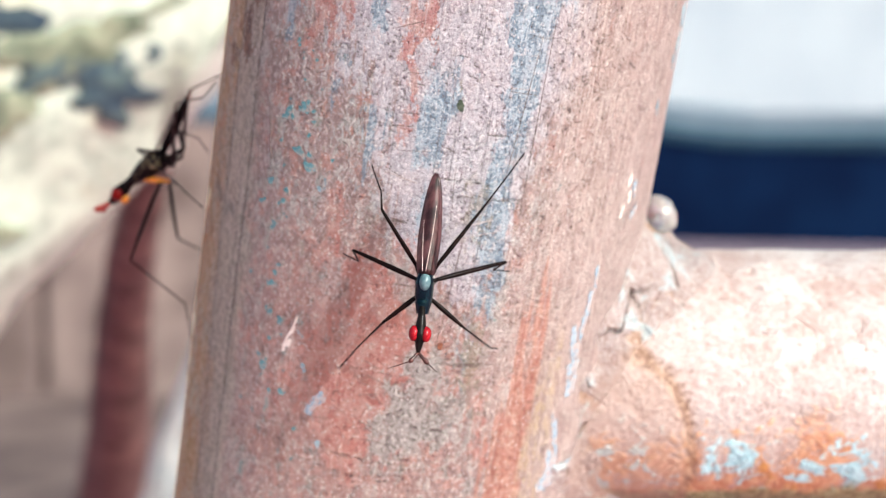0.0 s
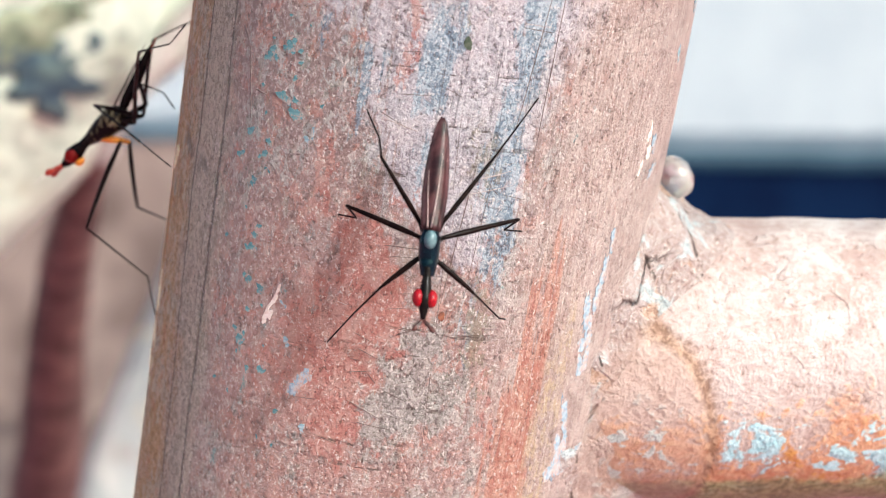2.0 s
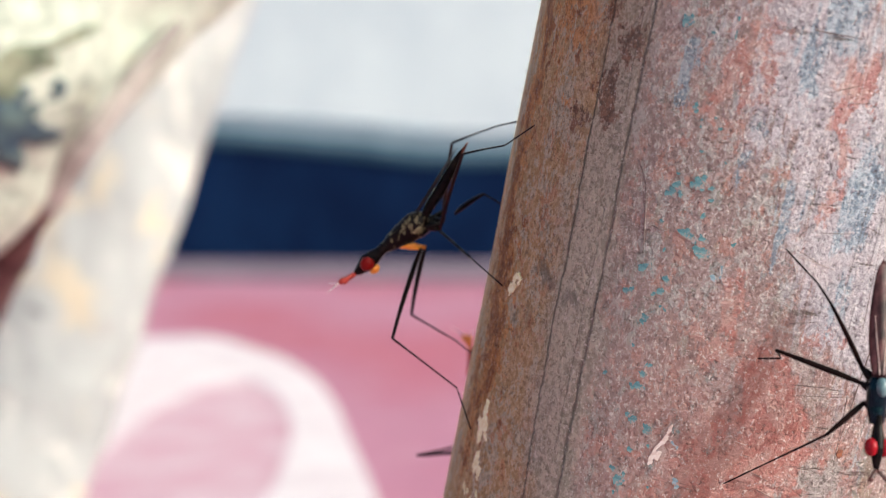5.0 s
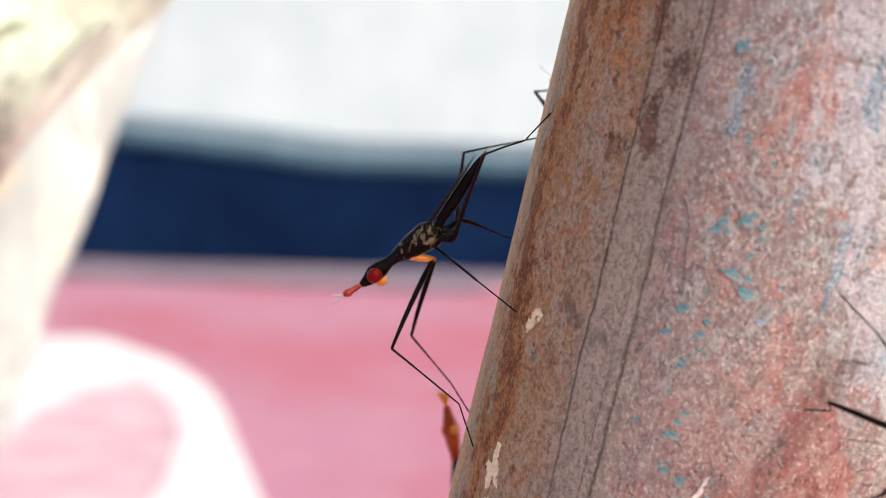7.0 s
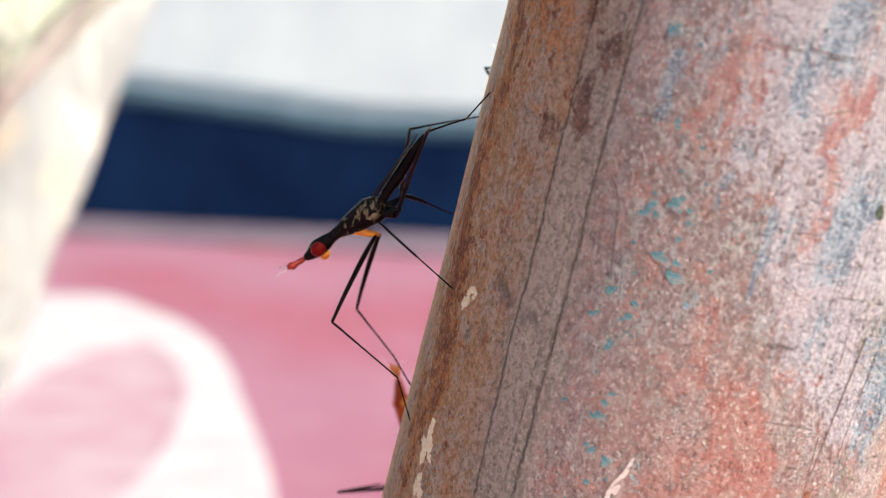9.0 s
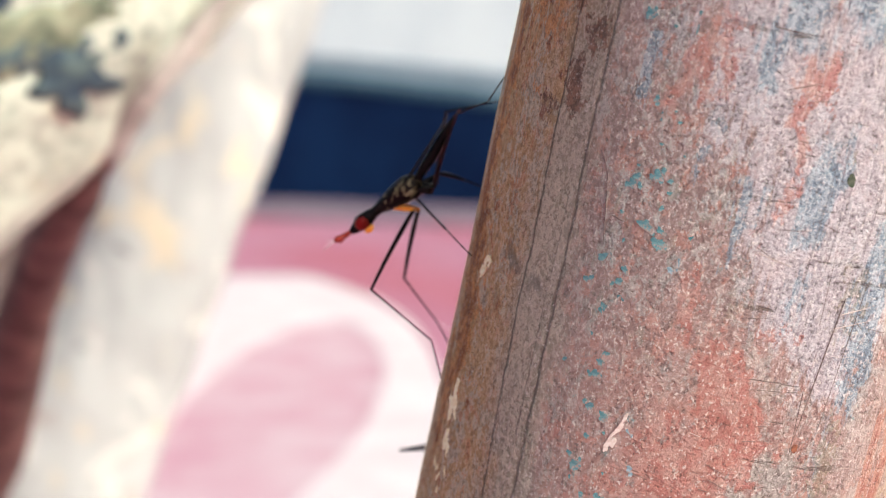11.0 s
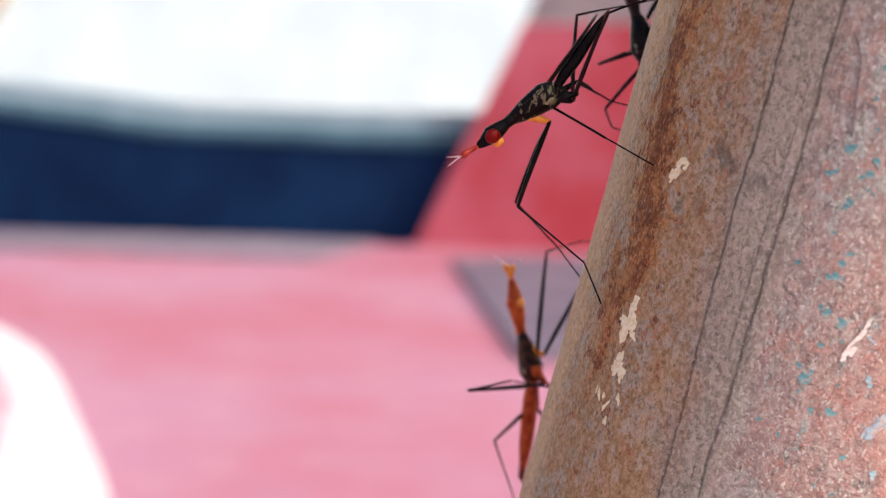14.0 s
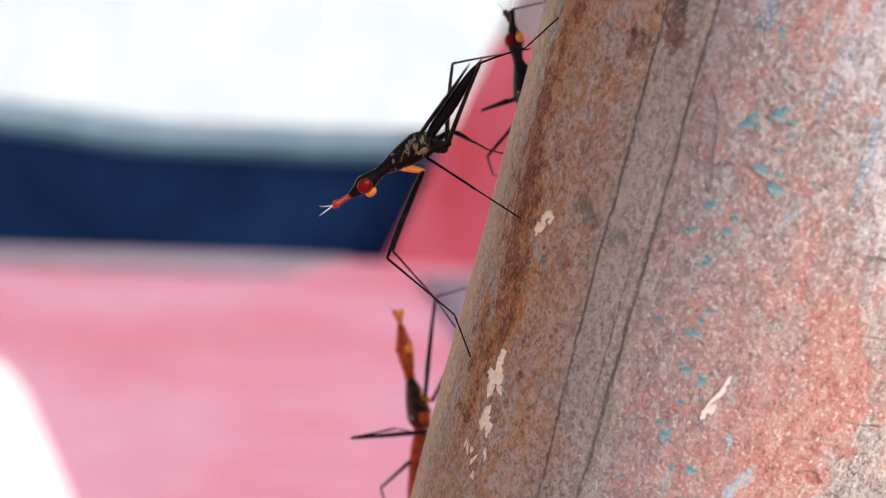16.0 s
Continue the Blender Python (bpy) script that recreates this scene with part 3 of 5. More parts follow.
def blob(bm, centre, axes, seg=20, rings=14, lump=0.0):
    """An ellipsoid with the given three half-axes (vectors)."""
    c, (a, b, d) = Vector(centre), [Vector(v) for v in axes]
    rows = []
    for i in range(1, rings):
        th = math.pi * i / rings
        row = []
        for j in range(seg):
            ph = 2 * math.pi * j / seg
            w = a * (math.sin(th) * math.cos(ph)) + b * (math.sin(th) * math.sin(ph)) + d * math.cos(th)
            if lump:
                w *= 1 + lump * noise.noise(w * 2.3 / max(a.length, 1e-6))
            row.append(bm.verts.new(c + w))
        rows.append(row)
    top, low = bm.verts.new(c + d), bm.verts.new(c - d)
    for j in range(seg):
        bm.faces.new((top, rows[0][j], rows[0][(j + 1) % seg]))
        bm.faces.new((low, rows[-1][(j + 1) % seg], rows[-1][j]))
    for r0, r1 in zip(rows, rows[1:]):
        for j in range(seg):
            bm.faces.new((r0[j], r1[j], r1[(j + 1) % seg], r0[(j + 1) % seg]))
    return bm


def box(bm, lo, hi, bevel=0.0):
    m = Matrix.LocRotScale([(a + b) / 2 for a, b in zip(lo, hi)], None, [b - a for a, b in zip(lo, hi)])
    made = bmesh.ops.create_cube(bm, size=1.0, matrix=m)
    if bevel:
        bmesh.ops.bevel(bm, geom=list({e for v in made["verts"] for e in v.link_edges}), offset=bevel, segments=2, affect="EDGES")
    return bm


# ---- setting: ground, floor, walls ----
bm = bmesh.new()
bmesh.ops.create_grid(bm, x_segments=8, y_segments=8, size=400.0)
ground = tagged(link("ground", bm, SOIL), "bare grey-brown ground that reaches the horizon", "ground", kind="structure")
ground.location = (0, 0, -1.10)


def away(x, y, z, times):
    """Sets what is drawn small round a point at its true size and distance."""
    return Matrix.Translation((x, y, z)) @ Matrix.Scale(times, 4) @ Matrix.Translation((-x, -y, -z))


# the yard lies 1.15 m below the fly; the floor is at z = -1.008
YARD = away(-0.0440, -0.0765, 0.1440, 8.0)
RING = away(-0.0255, -0.0840, 0.1480, 7.811)
REAR = away(0.0070, -0.0960, 0.1410, 8.149)

# the far edge of the floor runs askew
EDGE_TURN = radians(-27.0)
EDGE = YARD @ Matrix.Translation((0.12, 2.00, 0.0)) @ Matrix.Rotation(EDGE_TURN, 4, "Z")


def placed(name, bm, material, m, label, category, kind="structure", smooth=False):
    ob = tagged(link(name, bm, material, smooth=smooth), label, category, kind=kind)
    ob.matrix_world = m
    return ob


bm = bmesh.new()
box(bm, (-3.0, -4.0, -0.03), (4.0, 0.0, 0.0), 0.004)
placed("floor", bm, PINK, EDGE, "pink painted concrete floor with worn patches", "floor")

def prism(bm, outline, lo, hi):
    """An upright slab: outline in x and z, from y lo to hi."""
    f = [bm.verts.new((x, lo, z)) for x, z in outline]
    b = [bm.verts.new((x, hi, z)) for x, z in outline]
    n = len(outline)
    bm.faces.new(f)
    bm.faces.new(list(reversed(b)))
    for k in range(n):
        bm.faces.new((f[k], b[k], b[(k + 1) % n], f[(k + 1) % n]))
    bmesh.ops.recalc_face_normals(bm, faces=bm.faces)
    return bm



# the low wall's top and the strips above it drop a little along their length
TOPS = ((-3.0, 0.168), (-0.5, 0.166), (-0.26, 0.154), (-0.08, 0.135), (0.0, 0.124), (0.24, 0.118), (4.0, 0.118))


def band_outline(lo, hi): return [(x, z + lo if lo is not None else -0.03) for x, z in TOPS] + [(x, z + hi) for x, z in reversed(TOPS)]


low_wall = placed("wall_low", prism(bmesh.new(), band_outline(None, 0.0), 0.002, 0.12), NAVY, EDGE, "low navy blue painted wall at the floor's edge", "wall")
# added strips that paint the soft, glowing fade from navy up to white
for name, lo, hi, front, mat, words in (("edge_fade", 0.0, 0.0105, -0.004, BLUE_GREY, "blue-grey strip of the painted fade above the wall"), ("edge_fade_top", 0.0105, 0.023, 0.004, HAZE_BLUE, "grey-blue middle strip of the painted fade"),
                                        ("edge_fade_top", 0.023, 0.042, 0.006, PALE_FADE, "pale blue top strip of the painted fade")):
    part(name, prism(bmesh.new(), band_outline(lo, hi), front, 0.13), mat, low_wall, words, smooth=False)
bm = box(bmesh.new(), (-3.0, -0.27, 0.0002), (0.29, -0.003, 0.004), 0.002)
placed("floor_strip", bm, VERGE, EDGE, "grey-lilac bare concrete strip along the low wall", "floor")

bm = bmesh.new()
box(bm, (-7.0, 0.0, -0.03), (7.0, 0.2, 1.5), 0.01)
placed("wall_far", bm, WHITE, YARD @ Matrix.Translation((0.9, 5.2, 0.0)) @ Matrix.Rotation(radians(36), 4, "Z"), "white painted wall in full sunlight", "wall")


def marking():
    """White ring that paints a sunlit patch on the floor, broader on one side."""
    bm = bmesh.new()
    n = 72
    rings = []
    for k in range(n):
        a = 2 * math.pi * k / n
        ca, sa = math.cos(a), math.sin(a)
        jit = 1 + 0.05 * noise.noise(Vector((ca * 2, sa * 2, 3)))
        lean = -0.035 * sa
        o = Vector((-0.100 + lean + 0.097 * math.copysign(abs(ca) ** 0.8, ca) * jit, 0.78 + 0.48 * math.copysign(abs(sa) ** 0.8, sa) * jit, 0.0))
        i = Vector((-0.080 + 0.012 * sa + 0.046 * ca * jit, 0.72 + 0.26 * sa * jit, 0.0))
        rings.append([bm.verts.new((*v.xy, h)) for v, h in ((o, 0.0002), (o, 0.0016), (i, 0.0016), (i, 0.0002))])
    for k in range(n):
        r0, r1 = rings[k], rings[(k + 1) % n]
        for j in range(4):
            bm.faces.new((r0[j], r0[(j + 1) % 4], r1[(j + 1) % 4], r1[j]))
    bmesh.ops.recalc_face_normals(bm, faces=bm.faces)
    return bm


# pale pink disc: the shaded middle of the sun patch, put into colour
bm = bmesh.new()
rim = [(-0.080 + 0.052 * math.cos(a) + 0.012 * math.sin(a), 0.72 + 0.29 * math.sin(a)) for a in (2 * math.pi * k / 40 for k in range(40))]
lo, hi = [bm.verts.new((x, y, 0.0002)) for x, y in rim], [bm.verts.new((x, y, 0.0010)) for x, y in rim]
bm.faces.new(hi)
for k in range(40):
    bm.faces.new((lo[k], lo[(k + 1) % 40], hi[(k + 1) % 40], hi[k]))
bmesh.ops.recalc_face_normals(bm, faces=bm.faces)
placed("sun_patch_middle", bm, SHADED_PINK, RING, "pale pink disc for the shaded middle of the sun patch", "marking")
placed("sun_patch", marking(), SUN_WHITE, RING, "white ring for a sunlit patch on the pink floor", "marking")


# red leaning buttress with a grey upper course
slope, foot = 0.4798, 0.3360
course = 0.2629
ram = tagged(new("wall_red"), "red painted wall with a slanting end and grey top", "wall", kind="structure")
ram.matrix_world = EDGE
part("lower_wall", prism(bmesh.new(), [(foot, 0.0), (2.2, 0.0), (2.2, course), (foot + slope * course, course)], -0.022, -0.002), RED, ram, "faded red paint", smooth=False)
part("upper_wall", prism(bmesh.new(), [(foot + slope * (course + 0.002), course + 0.002), (2.2, course + 0.002), (2.2, 0.8), (foot + slope * 0.8, 0.8)], -0.022, -0.002), GREY, ram, "bare grey concrete", smooth=False)

# the floor's shade zone, laid on as a dark mauve sheet
bm = bmesh.new()
quad = [(0.395, 1.60), (0.252, 0.88), (0.60, 0.80), (1.2, 0.9), (1.2, 1.30), (0.50, 1.64)]
lo, hi = [bm.verts.new((x, y, 0.0002)) for x, y in quad], [bm.verts.new((x, y, 0.004)) for x, y in quad]
bm.faces.new(hi)
for k in range(len(quad)):
    bm.faces.new((lo[k], lo[(k + 1) % len(quad)], hi[(k + 1) % len(quad)], hi[k]))
bmesh.ops.recalc_face_normals(bm, faces=bm.faces)
placed("floor_patch", bm, MAUVE, YARD, "grey-mauve sheet for a shade zone on the pink floor", "floor")


# brown sheet added to darken the floor where the trunk's shade lies
bm = box(bmesh.new(), (-1.5, 0.15, 0.0002), (-0.150, 0.77, 0.005), 0.002)
placed("shade_patch", bm, SHADE_BROWN, REAR, "brown sheet added on the floor for the shade under the trunk", "ground")


# ---- things behind: cream pole, stem for a shadow gap, lichen-covered trunk ----
def rough_tube(pts, radii, sides, lump, freq, steps=10, flat=1.0):
    P, r = smooth_path(pts, radii, steps)
    bm = tube(bmesh.new(), P, r, sides, flat=flat, side_way=(0, 1, 0))
    for v in bm.verts:
        d = noise.noise_vector(v.co * freq) * lump
        v.co += d
    return bm


def edge_x(z): return -0.048 + 0.37 * (z - 0.16)


pole_pts, pole_r = [], []
for zz, rr in ((-0.745, 0.0285), (-0.55, 0.0280), (-0.41, 0.0275), (-0.28, 0.0270), (-0.16, 0.0262), (-0.07, 0.0256), (-0.002, 0.0250), (0.06, 0.0240), (0.10, 0.0230), (0.14, 0.0240), (0.20, 0.0250), (0.28, 0.0255), (0.45, 0.026)):
    pole_pts.append((edge_x(zz) - rr * 1.06, 0.42, zz))
    pole_r.append(rr)
ob = link("pole", rough_tube(pole_pts, pole_r, 28, 0.0012, 60, flat=0.45), POLE)
tagged(ob, "leaning cream-painted pole, weathered and stained", "pole")
ob.matrix_world = away(-0.0195, -0.0880, 0.1480, 1.3)

# made-up stem whose dark colour is the shadow gap between trunk and pole
branch = tagged(new("branch"), "dark rust-brown bent stem added for the shadow gap beside the trunk", "branch")
part("stem", rough_tube([(-0.42, 0.62, -1.012), (-0.36, 0.59, -0.68), (-0.29, 0.54, -0.38), (-0.23, 0.50, -0.17), (-0.192, 0.472, -0.06), (-0.168, 0.447, -0.002), (-0.150, 0.405, 0.024), (-0.128, 0.35, 0.055), (-0.0945, 0.25, 0.108), (-0.0730, 0.190, 0.1325), (-0.0610, 0.163, 0.1440)],
                        [0.0150, 0.0140, 0.0130, 0.0120, 0.0110, 0.0105, 0.010, 0.0092, 0.0058, 0.0038, 0.0018], 18, 0.0008, 120), GAP_SHADE, branch)
part("fading_tip", rough_tube([(-0.0640, 0.167, 0.1405), (-0.0560, 0.158, 0.150), (-0.0480, 0.155, 0.159), (-0.042, 0.154, 0.166)], [0.0030, 0.0024, 0.0018, 0.0008], 12, 0.0004, 120), GAP_FADE, branch, "grey tip where the shadow gap fades")

# the trunk leans at half a right angle
T_AT, T_R = Vector((-0.0615, 0.168, 0.1885)), 0.032
T_WAY, T_OUT = Vector((0.7126, 0.0, 0.7016)), Vector((-0.7016, 0.0, 0.7126))
trunk = tagged(new("trunk"), "leaning pale trunk covered with blue-green lichen", "trunk")
part("bark", rough_tube([T_AT + T_WAY * s for s in (-1.72, -1.20, -0.80, -0.52, -0.37, -0.272, -0.20, -0.13, -0.07, -0.03, 0.0, 0.03, 0.09, 0.16)], [T_R * v for v in (1.6, 1.5, 1.4, 1.3, 1.25, 1.2, 1.12, 1.05, 1.0, 1.0, 1.0, 1.0, 0.95, 0.9)], 56, 0.0022, 70, 8), LICHEN, trunk)


def crust(x, z, w, h, seed, material):
    """A lumpy crust of lichen on the face of the trunk."""
    bm = bmesh.new()
    rings = [[], [], [], []]
    n = 40
    for k in range(n):
        a = 2 * math.pi * k / n
        ca, sa = math.cos(a), math.sin(a)
        reach = 1.0 + 0.75 * noise.noise(Vector((ca * 1.3 + seed, sa * 1.3, 0.5))) + 0.45 * noise.noise(Vector((ca * 3.5, sa * 3.5 + seed, 2.5)))
        for ring, r, off in zip(rings, (1.0, 0.97, 0.6, 0.25), (0.0015, -0.0006, -0.0012, -0.0014)):
            px, pz = x + w * r * reach * ca, z + h * r * reach * sa + 0.3 * w * r * reach * ca
            s = (Vector((px, 0, pz)) - Vector((T_AT.x, 0, T_AT.z))).dot(T_OUT)
            s = max(-T_R * 0.98, min(T_R * 0.98, s))
            ring.append(bm.verts.new((px, T_AT.y - math.sqrt(T_R * T_R - s * s) + off + 0.0006 * noise.noise(Vector((px, pz, seed)) * 400), pz)))
    for r0, r1 in zip(rings, rings[1:]):
        for k in range(n):
            bm.faces.new((r0[k], r0[(k + 1) % n], r1[(k + 1) % n], r1[k]))
    bm.faces.new(rings[-1])
    part("lichen_crust", bm, material, trunk, "dark blue-green lichen" if material is DARK_LICHEN else "olive-grey lichen")


for row in ((-0.0655, 0.1500, 0.0055, 0.0048, 1, DARK_LICHEN), (-0.0585, 0.1555, 0.0036, 0.0024, 2, DARK_LICHEN), (-0.0700, 0.1560, 0.0105, 0.0040, 3, OLIVE_LICHEN), (-0.0810, 0.1630, 0.0095, 0.0065, 4, DARK_LICHEN),
            (-0.0620, 0.1600, 0.0080, 0.0026, 5, OLIVE_LICHEN), (-0.0900, 0.1720, 0.0080, 0.0070, 6, OLIVE_LICHEN), (-0.0790, 0.1480, 0.0060, 0.0040, 7, OLIVE_LICHEN), (-0.0930, 0.1570, 0.0080, 0.0060, 8, DARK_LICHEN),
            (-0.0880, 0.1280, 0.0060, 0.0035, 9, OLIVE_LICHEN), (-0.0720, 0.1535, 0.0050, 0.0030, 10, DARK_LICHEN)):
    crust(*row)


# dark boards added in place of the brown shade below the trunk
for k, (x0, x1) in enumerate(((-0.62, -0.46), (-0.455, -0.30), (-0.295, -0.135))):
    bm = box(bmesh.new(), (x0, 0.775 + 0.004 * (k % 2), 0.0), (x1, 0.795 + 0.004 * (k % 2), 0.17 - 0.01 * k), 0.003)
    ob = tagged(link("board", bm, SHADE_BOARD, smooth=False), "grey-brown board added for the shade below the trunk", "board", group="old boards")
    ob.matrix_world = REAR


# ---- the painted pipe with its welded crossbar ----
def at(phi, z, r=RAD):
    a = radians(phi)
    return Vector((math.sin(a) * r, -math.cos(a) * r, z))


pipe = tagged(new("pipe_post"), "leaning steel pipe with worn salmon, grey and blue paint", "pipe")
pipe.matrix_world = PF


def pipe_body():
    bm = bmesh.new()
    zs = [-1212.0, -600.0, -157.0] + [-60 + 1.2 * k for k in range(101)] + [150.0, 420.0]
    n = 240
    rings = []
    for z in zs:
        row = []
        for k in range(n):
            a = 360.0 * k / n
            p = at(a, z)
            q = Vector((p.x, p.y, p.z * 0.35))
            bump = 0.06 * noise.noise(q * 0.35) + 0.03 * noise.noise(q * 1.1)
            row.append(bm.verts.new(at(a, z, RAD + bump) * MM))
        rings.append(row)
    for r0, r1 in zip(rings, rings[1:]):
        for k in range(n):
            bm.faces.new((r0[k], r0[(k + 1) % n], r1[(k + 1) % n], r1[k]))
    bm.faces.new(list(reversed(rings[0])))
    bm.faces.new(rings[-1])
    return bm


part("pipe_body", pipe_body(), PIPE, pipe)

# crossbar: level in the world
PFI = PF.inverted()
BAR_TURN = 7.0
bar_way = PFI.to_3x3() @ Vector((math.cos(radians(BAR_TURN)), math.sin(radians(BAR_TURN)), -0.02))
bar_at = Vector((0, 0, -23.4))
BAR_R = 8.3
bar_up = (Vector((0, 0, 1)) - bar_way * bar_way.z).normalized()
bar_side = bar_way.cross(bar_up)
BARM = Matrix.Translation(bar_at) @ Matrix((bar_way, -bar_side, bar_up)).transposed().to_4x4()
BARI = BARM.inverted()
BAR_POSE = Matrix.Translation(bar_at * MM) @ BARM.to_3x3().to_4x4()


def bar_body():
    pts, rr = [], []
    for k in range(60):
        s = 8.0 + k * 0.9 if k < 50 else 53 + (k - 49) * 130
        pts.append(bar_at + bar_way * s)
        rr.append(BAR_R)
    bm = tube(bmesh.new(), pts, rr, 96, side_way=bar_up)
    for v in bm.verts:
        q = v.co - bar_at
        axis = bar_way * q.dot(bar_way)
        out = (q - axis).normalized()
        v.co = v.co + out * (0.12 * noise.noise(v.co * 0.3) + 0.05 * noise.noise(v.co * 0.9))
        v.co = BARI @ v.co * MM
    return bm


crossbar = part("crossbar", bar_body(), BAR, pipe, "horizontal bar with flaking peach, blue and rusty paint")
crossbar.matrix_basis = BAR_POSE


def weld_body():
    """Lumpy fillet between pipe and bar."""
    bm = bmesh.new()
    n, m = 96, 16
    rows = []
    for k in range(n):
        a = 2 * math.pi * k / n
        way = bar_up * math.cos(a) + bar_side * math.sin(a)
        spread = BAR_R * 1.42 + 0.8 * noise.noise(way * 2.2 + Vector((4, 0, 0)))
        foot = bar_at + way * spread
        # slide along the bar to the pipe's skin
        c2 = Vector((foot.x, foot.y)); w2 = Vector((bar_way.x, bar_way.y))
        aa, bb, cc = w2.dot(w2), c2.dot(w2), c2.dot(c2) - (RAD - 0.25) ** 2
        disc = bb * bb - aa * cc
        s0 = (-bb + math.sqrt(max(disc, 0.0))) / aa
        foot = foot + bar_way * s0
        reach = 5.0 + 1.2 * noise.noise(way * 1.7 + Vector((0, 7, 0)))
        inner = bar_at + way * (BAR_R - 0.15) + bar_way * (max(s0, 6.0) + reach)
        corner = bar_at + way * (BAR_R + 0.6) + bar_way * (s0 + 1.0)
        row = []
        for j in range(m + 1):
            u = j / m
            p = foot * (1 - u) ** 2 + corner * (2 * u * (1 - u)) + inner * u * u
            lump = math.sin(math.pi * u)
            p = p + (way + bar_way * 0.4).normalized() * lump * (0.35 + 0.8 * noise.noise(p * 0.34) + 0.35 * noise.noise(p * 0.9))
            row.append(bm.verts.new(BARI @ p * MM))
        rows.append(row)
    for k in range(n):
        r0, r1 = rows[k], rows[(k + 1) % n]
        for j in range(m):
            bm.faces.new((r0[j], r0[j + 1], r1[j + 1], r1[j]))
    bmesh.ops.recalc_face_normals(bm, faces=bm.faces)
    return bm


weld = part("weld_seam", weld_body(), WELD, pipe, "lumpy painted weld bead")
weld.matrix_basis = BAR_POSE
bm = bmesh.new()
knob_at = Vector((14.45, 0.4, -9.9))
blob(bm, (0, 0, 0), [Vector((1.0, 0, 0)) * MM, Vector((0, 1.05, 0)) * MM, Vector((-0.25, 0, 1.15)) * MM], 24, 18, 0.12)
knob = part("weld_spatter", bm, SPATTER, pipe, "round grey-white drop of weld spatter")
knob.location = knob_at * MM


def chip_mesh(w, h, seed, lean=0.0, thick=0.07, ragged=0.35, phi0=0.0):
    """A ragged paint flake that hugs the pipe, about its own centre."""
    rnd = random.Random(seed)
    bm = bmesh.new()
    n = 18 if w < 0.6 else 30
    lo, hi = [], []
    ph = [rnd.uniform(0, 6.28) for _ in range(4)]
    for k in range(n):
        a = 2 * math.pi * k / n
        r = 1 + ragged * (0.45 * math.sin(2 * a + ph[0]) + 0.2 * math.sin(3 * a + ph[1]) + 0.12 * math.sin(5 * a + ph[2])) + ragged * 0.45 * rnd.uniform(-1, 1)
        u, v = w / 2 * r * math.cos(a), h / 2 * r * math.sin(a)
        u, v = u * math.cos(lean) - v * math.sin(lean), u * math.sin(lean) + v * math.cos(lean)
        dphi = math.degrees(u / RAD)
        for store, off in ((lo, -0.08), (hi, thick)):
            store.append(bm.verts.new((at(dphi, v, RAD + off) - at(0, 0)) * MM))
    mid = bm.verts.new((at(0, 0, RAD + thick) - at(0, 0)) * MM)
    for k in range(n):
        j = (k + 1) % n
        bm.faces.new((lo[k], lo[j], hi[j], hi[k]))
        bm.faces.new((hi[k], hi[j], mid))
    return bm


def chip(name, phi, z, w, h, material, seed, lean=0.0, ragged=0.35, thick=0.07):
    ob = part(name, chip_mesh(w, h, seed, lean, thick, ragged), material, pipe, smooth=False)
    ob.matrix_basis = Matrix.Translation(at(phi, z) * MM) @ Matrix.Rotation(radians(phi), 4, "Z")
    return ob


# cream: a hook, a pointed patch and crumbs; pale pink beside the red
for row in ((-73.6, -12.75, 0.50, 0.85, CREAM, 1, -0.25), (-72.9, -12.25, 0.42, 0.75, CREAM, 12, -0.5), (-71.6, -11.95, 0.62, 0.30, CREAM, 33, 0.2), (-70.9, -12.2, 0.22, 0.35, CREAM, 14, 0.0),
            (-74.4, -20.7, 1.05, 1.35, CREAM, 2, 0.1), (-74.2, -19.7, 0.55, 1.1, CREAM, 15, 0.1), (-76.0, -20.5, 0.45, 0.6, CREAM, 16, -0.5), (-72.0, -20.9, 0.4, 0.5, CREAM, 17, 0.4),
            (-73.2, -22.8, 0.75, 1.1, CREAM, 3, 0.2), (-73.6, -22.2, 0.35, 0.7, CREAM, 18, 0.0), (-72.0, -23.3, 0.3, 0.3, CREAM, 19, 0.0), (-70.8, -24.2, 0.3, 0.5, CREAM, 34, 0.0),
            (-77, -24.6, 0.22, 0.5, CREAM, 35, 0.3), (-75.4, -24.5, 0.18, 0.4, CREAM, 36, -0.3), (-74, -24.9, 0.2, 0.6, CREAM, 20, -0.4), (-72.8, -25.6, 0.22, 0.5, CREAM, 21, 0.4), (-78.2, -24.4, 0.15, 0.35, CREAM, 22, 0.2),
            (-26.2, -17.7, 0.40, 0.75, PALE_PINK, 4, -0.3), (-25.2, -16.9, 0.30, 0.8, PALE_PINK, 37, -0.5), (-24.3, -16.2, 0.22, 0.45, PALE_PINK, 38, -0.4), (-26.9, -18.1, 0.2, 0.35, PALE_PINK, 39, 0.2)):
    chip("paint_fleck", *row[:4], row[4], row[5], row[6], 0.75, 0.035)
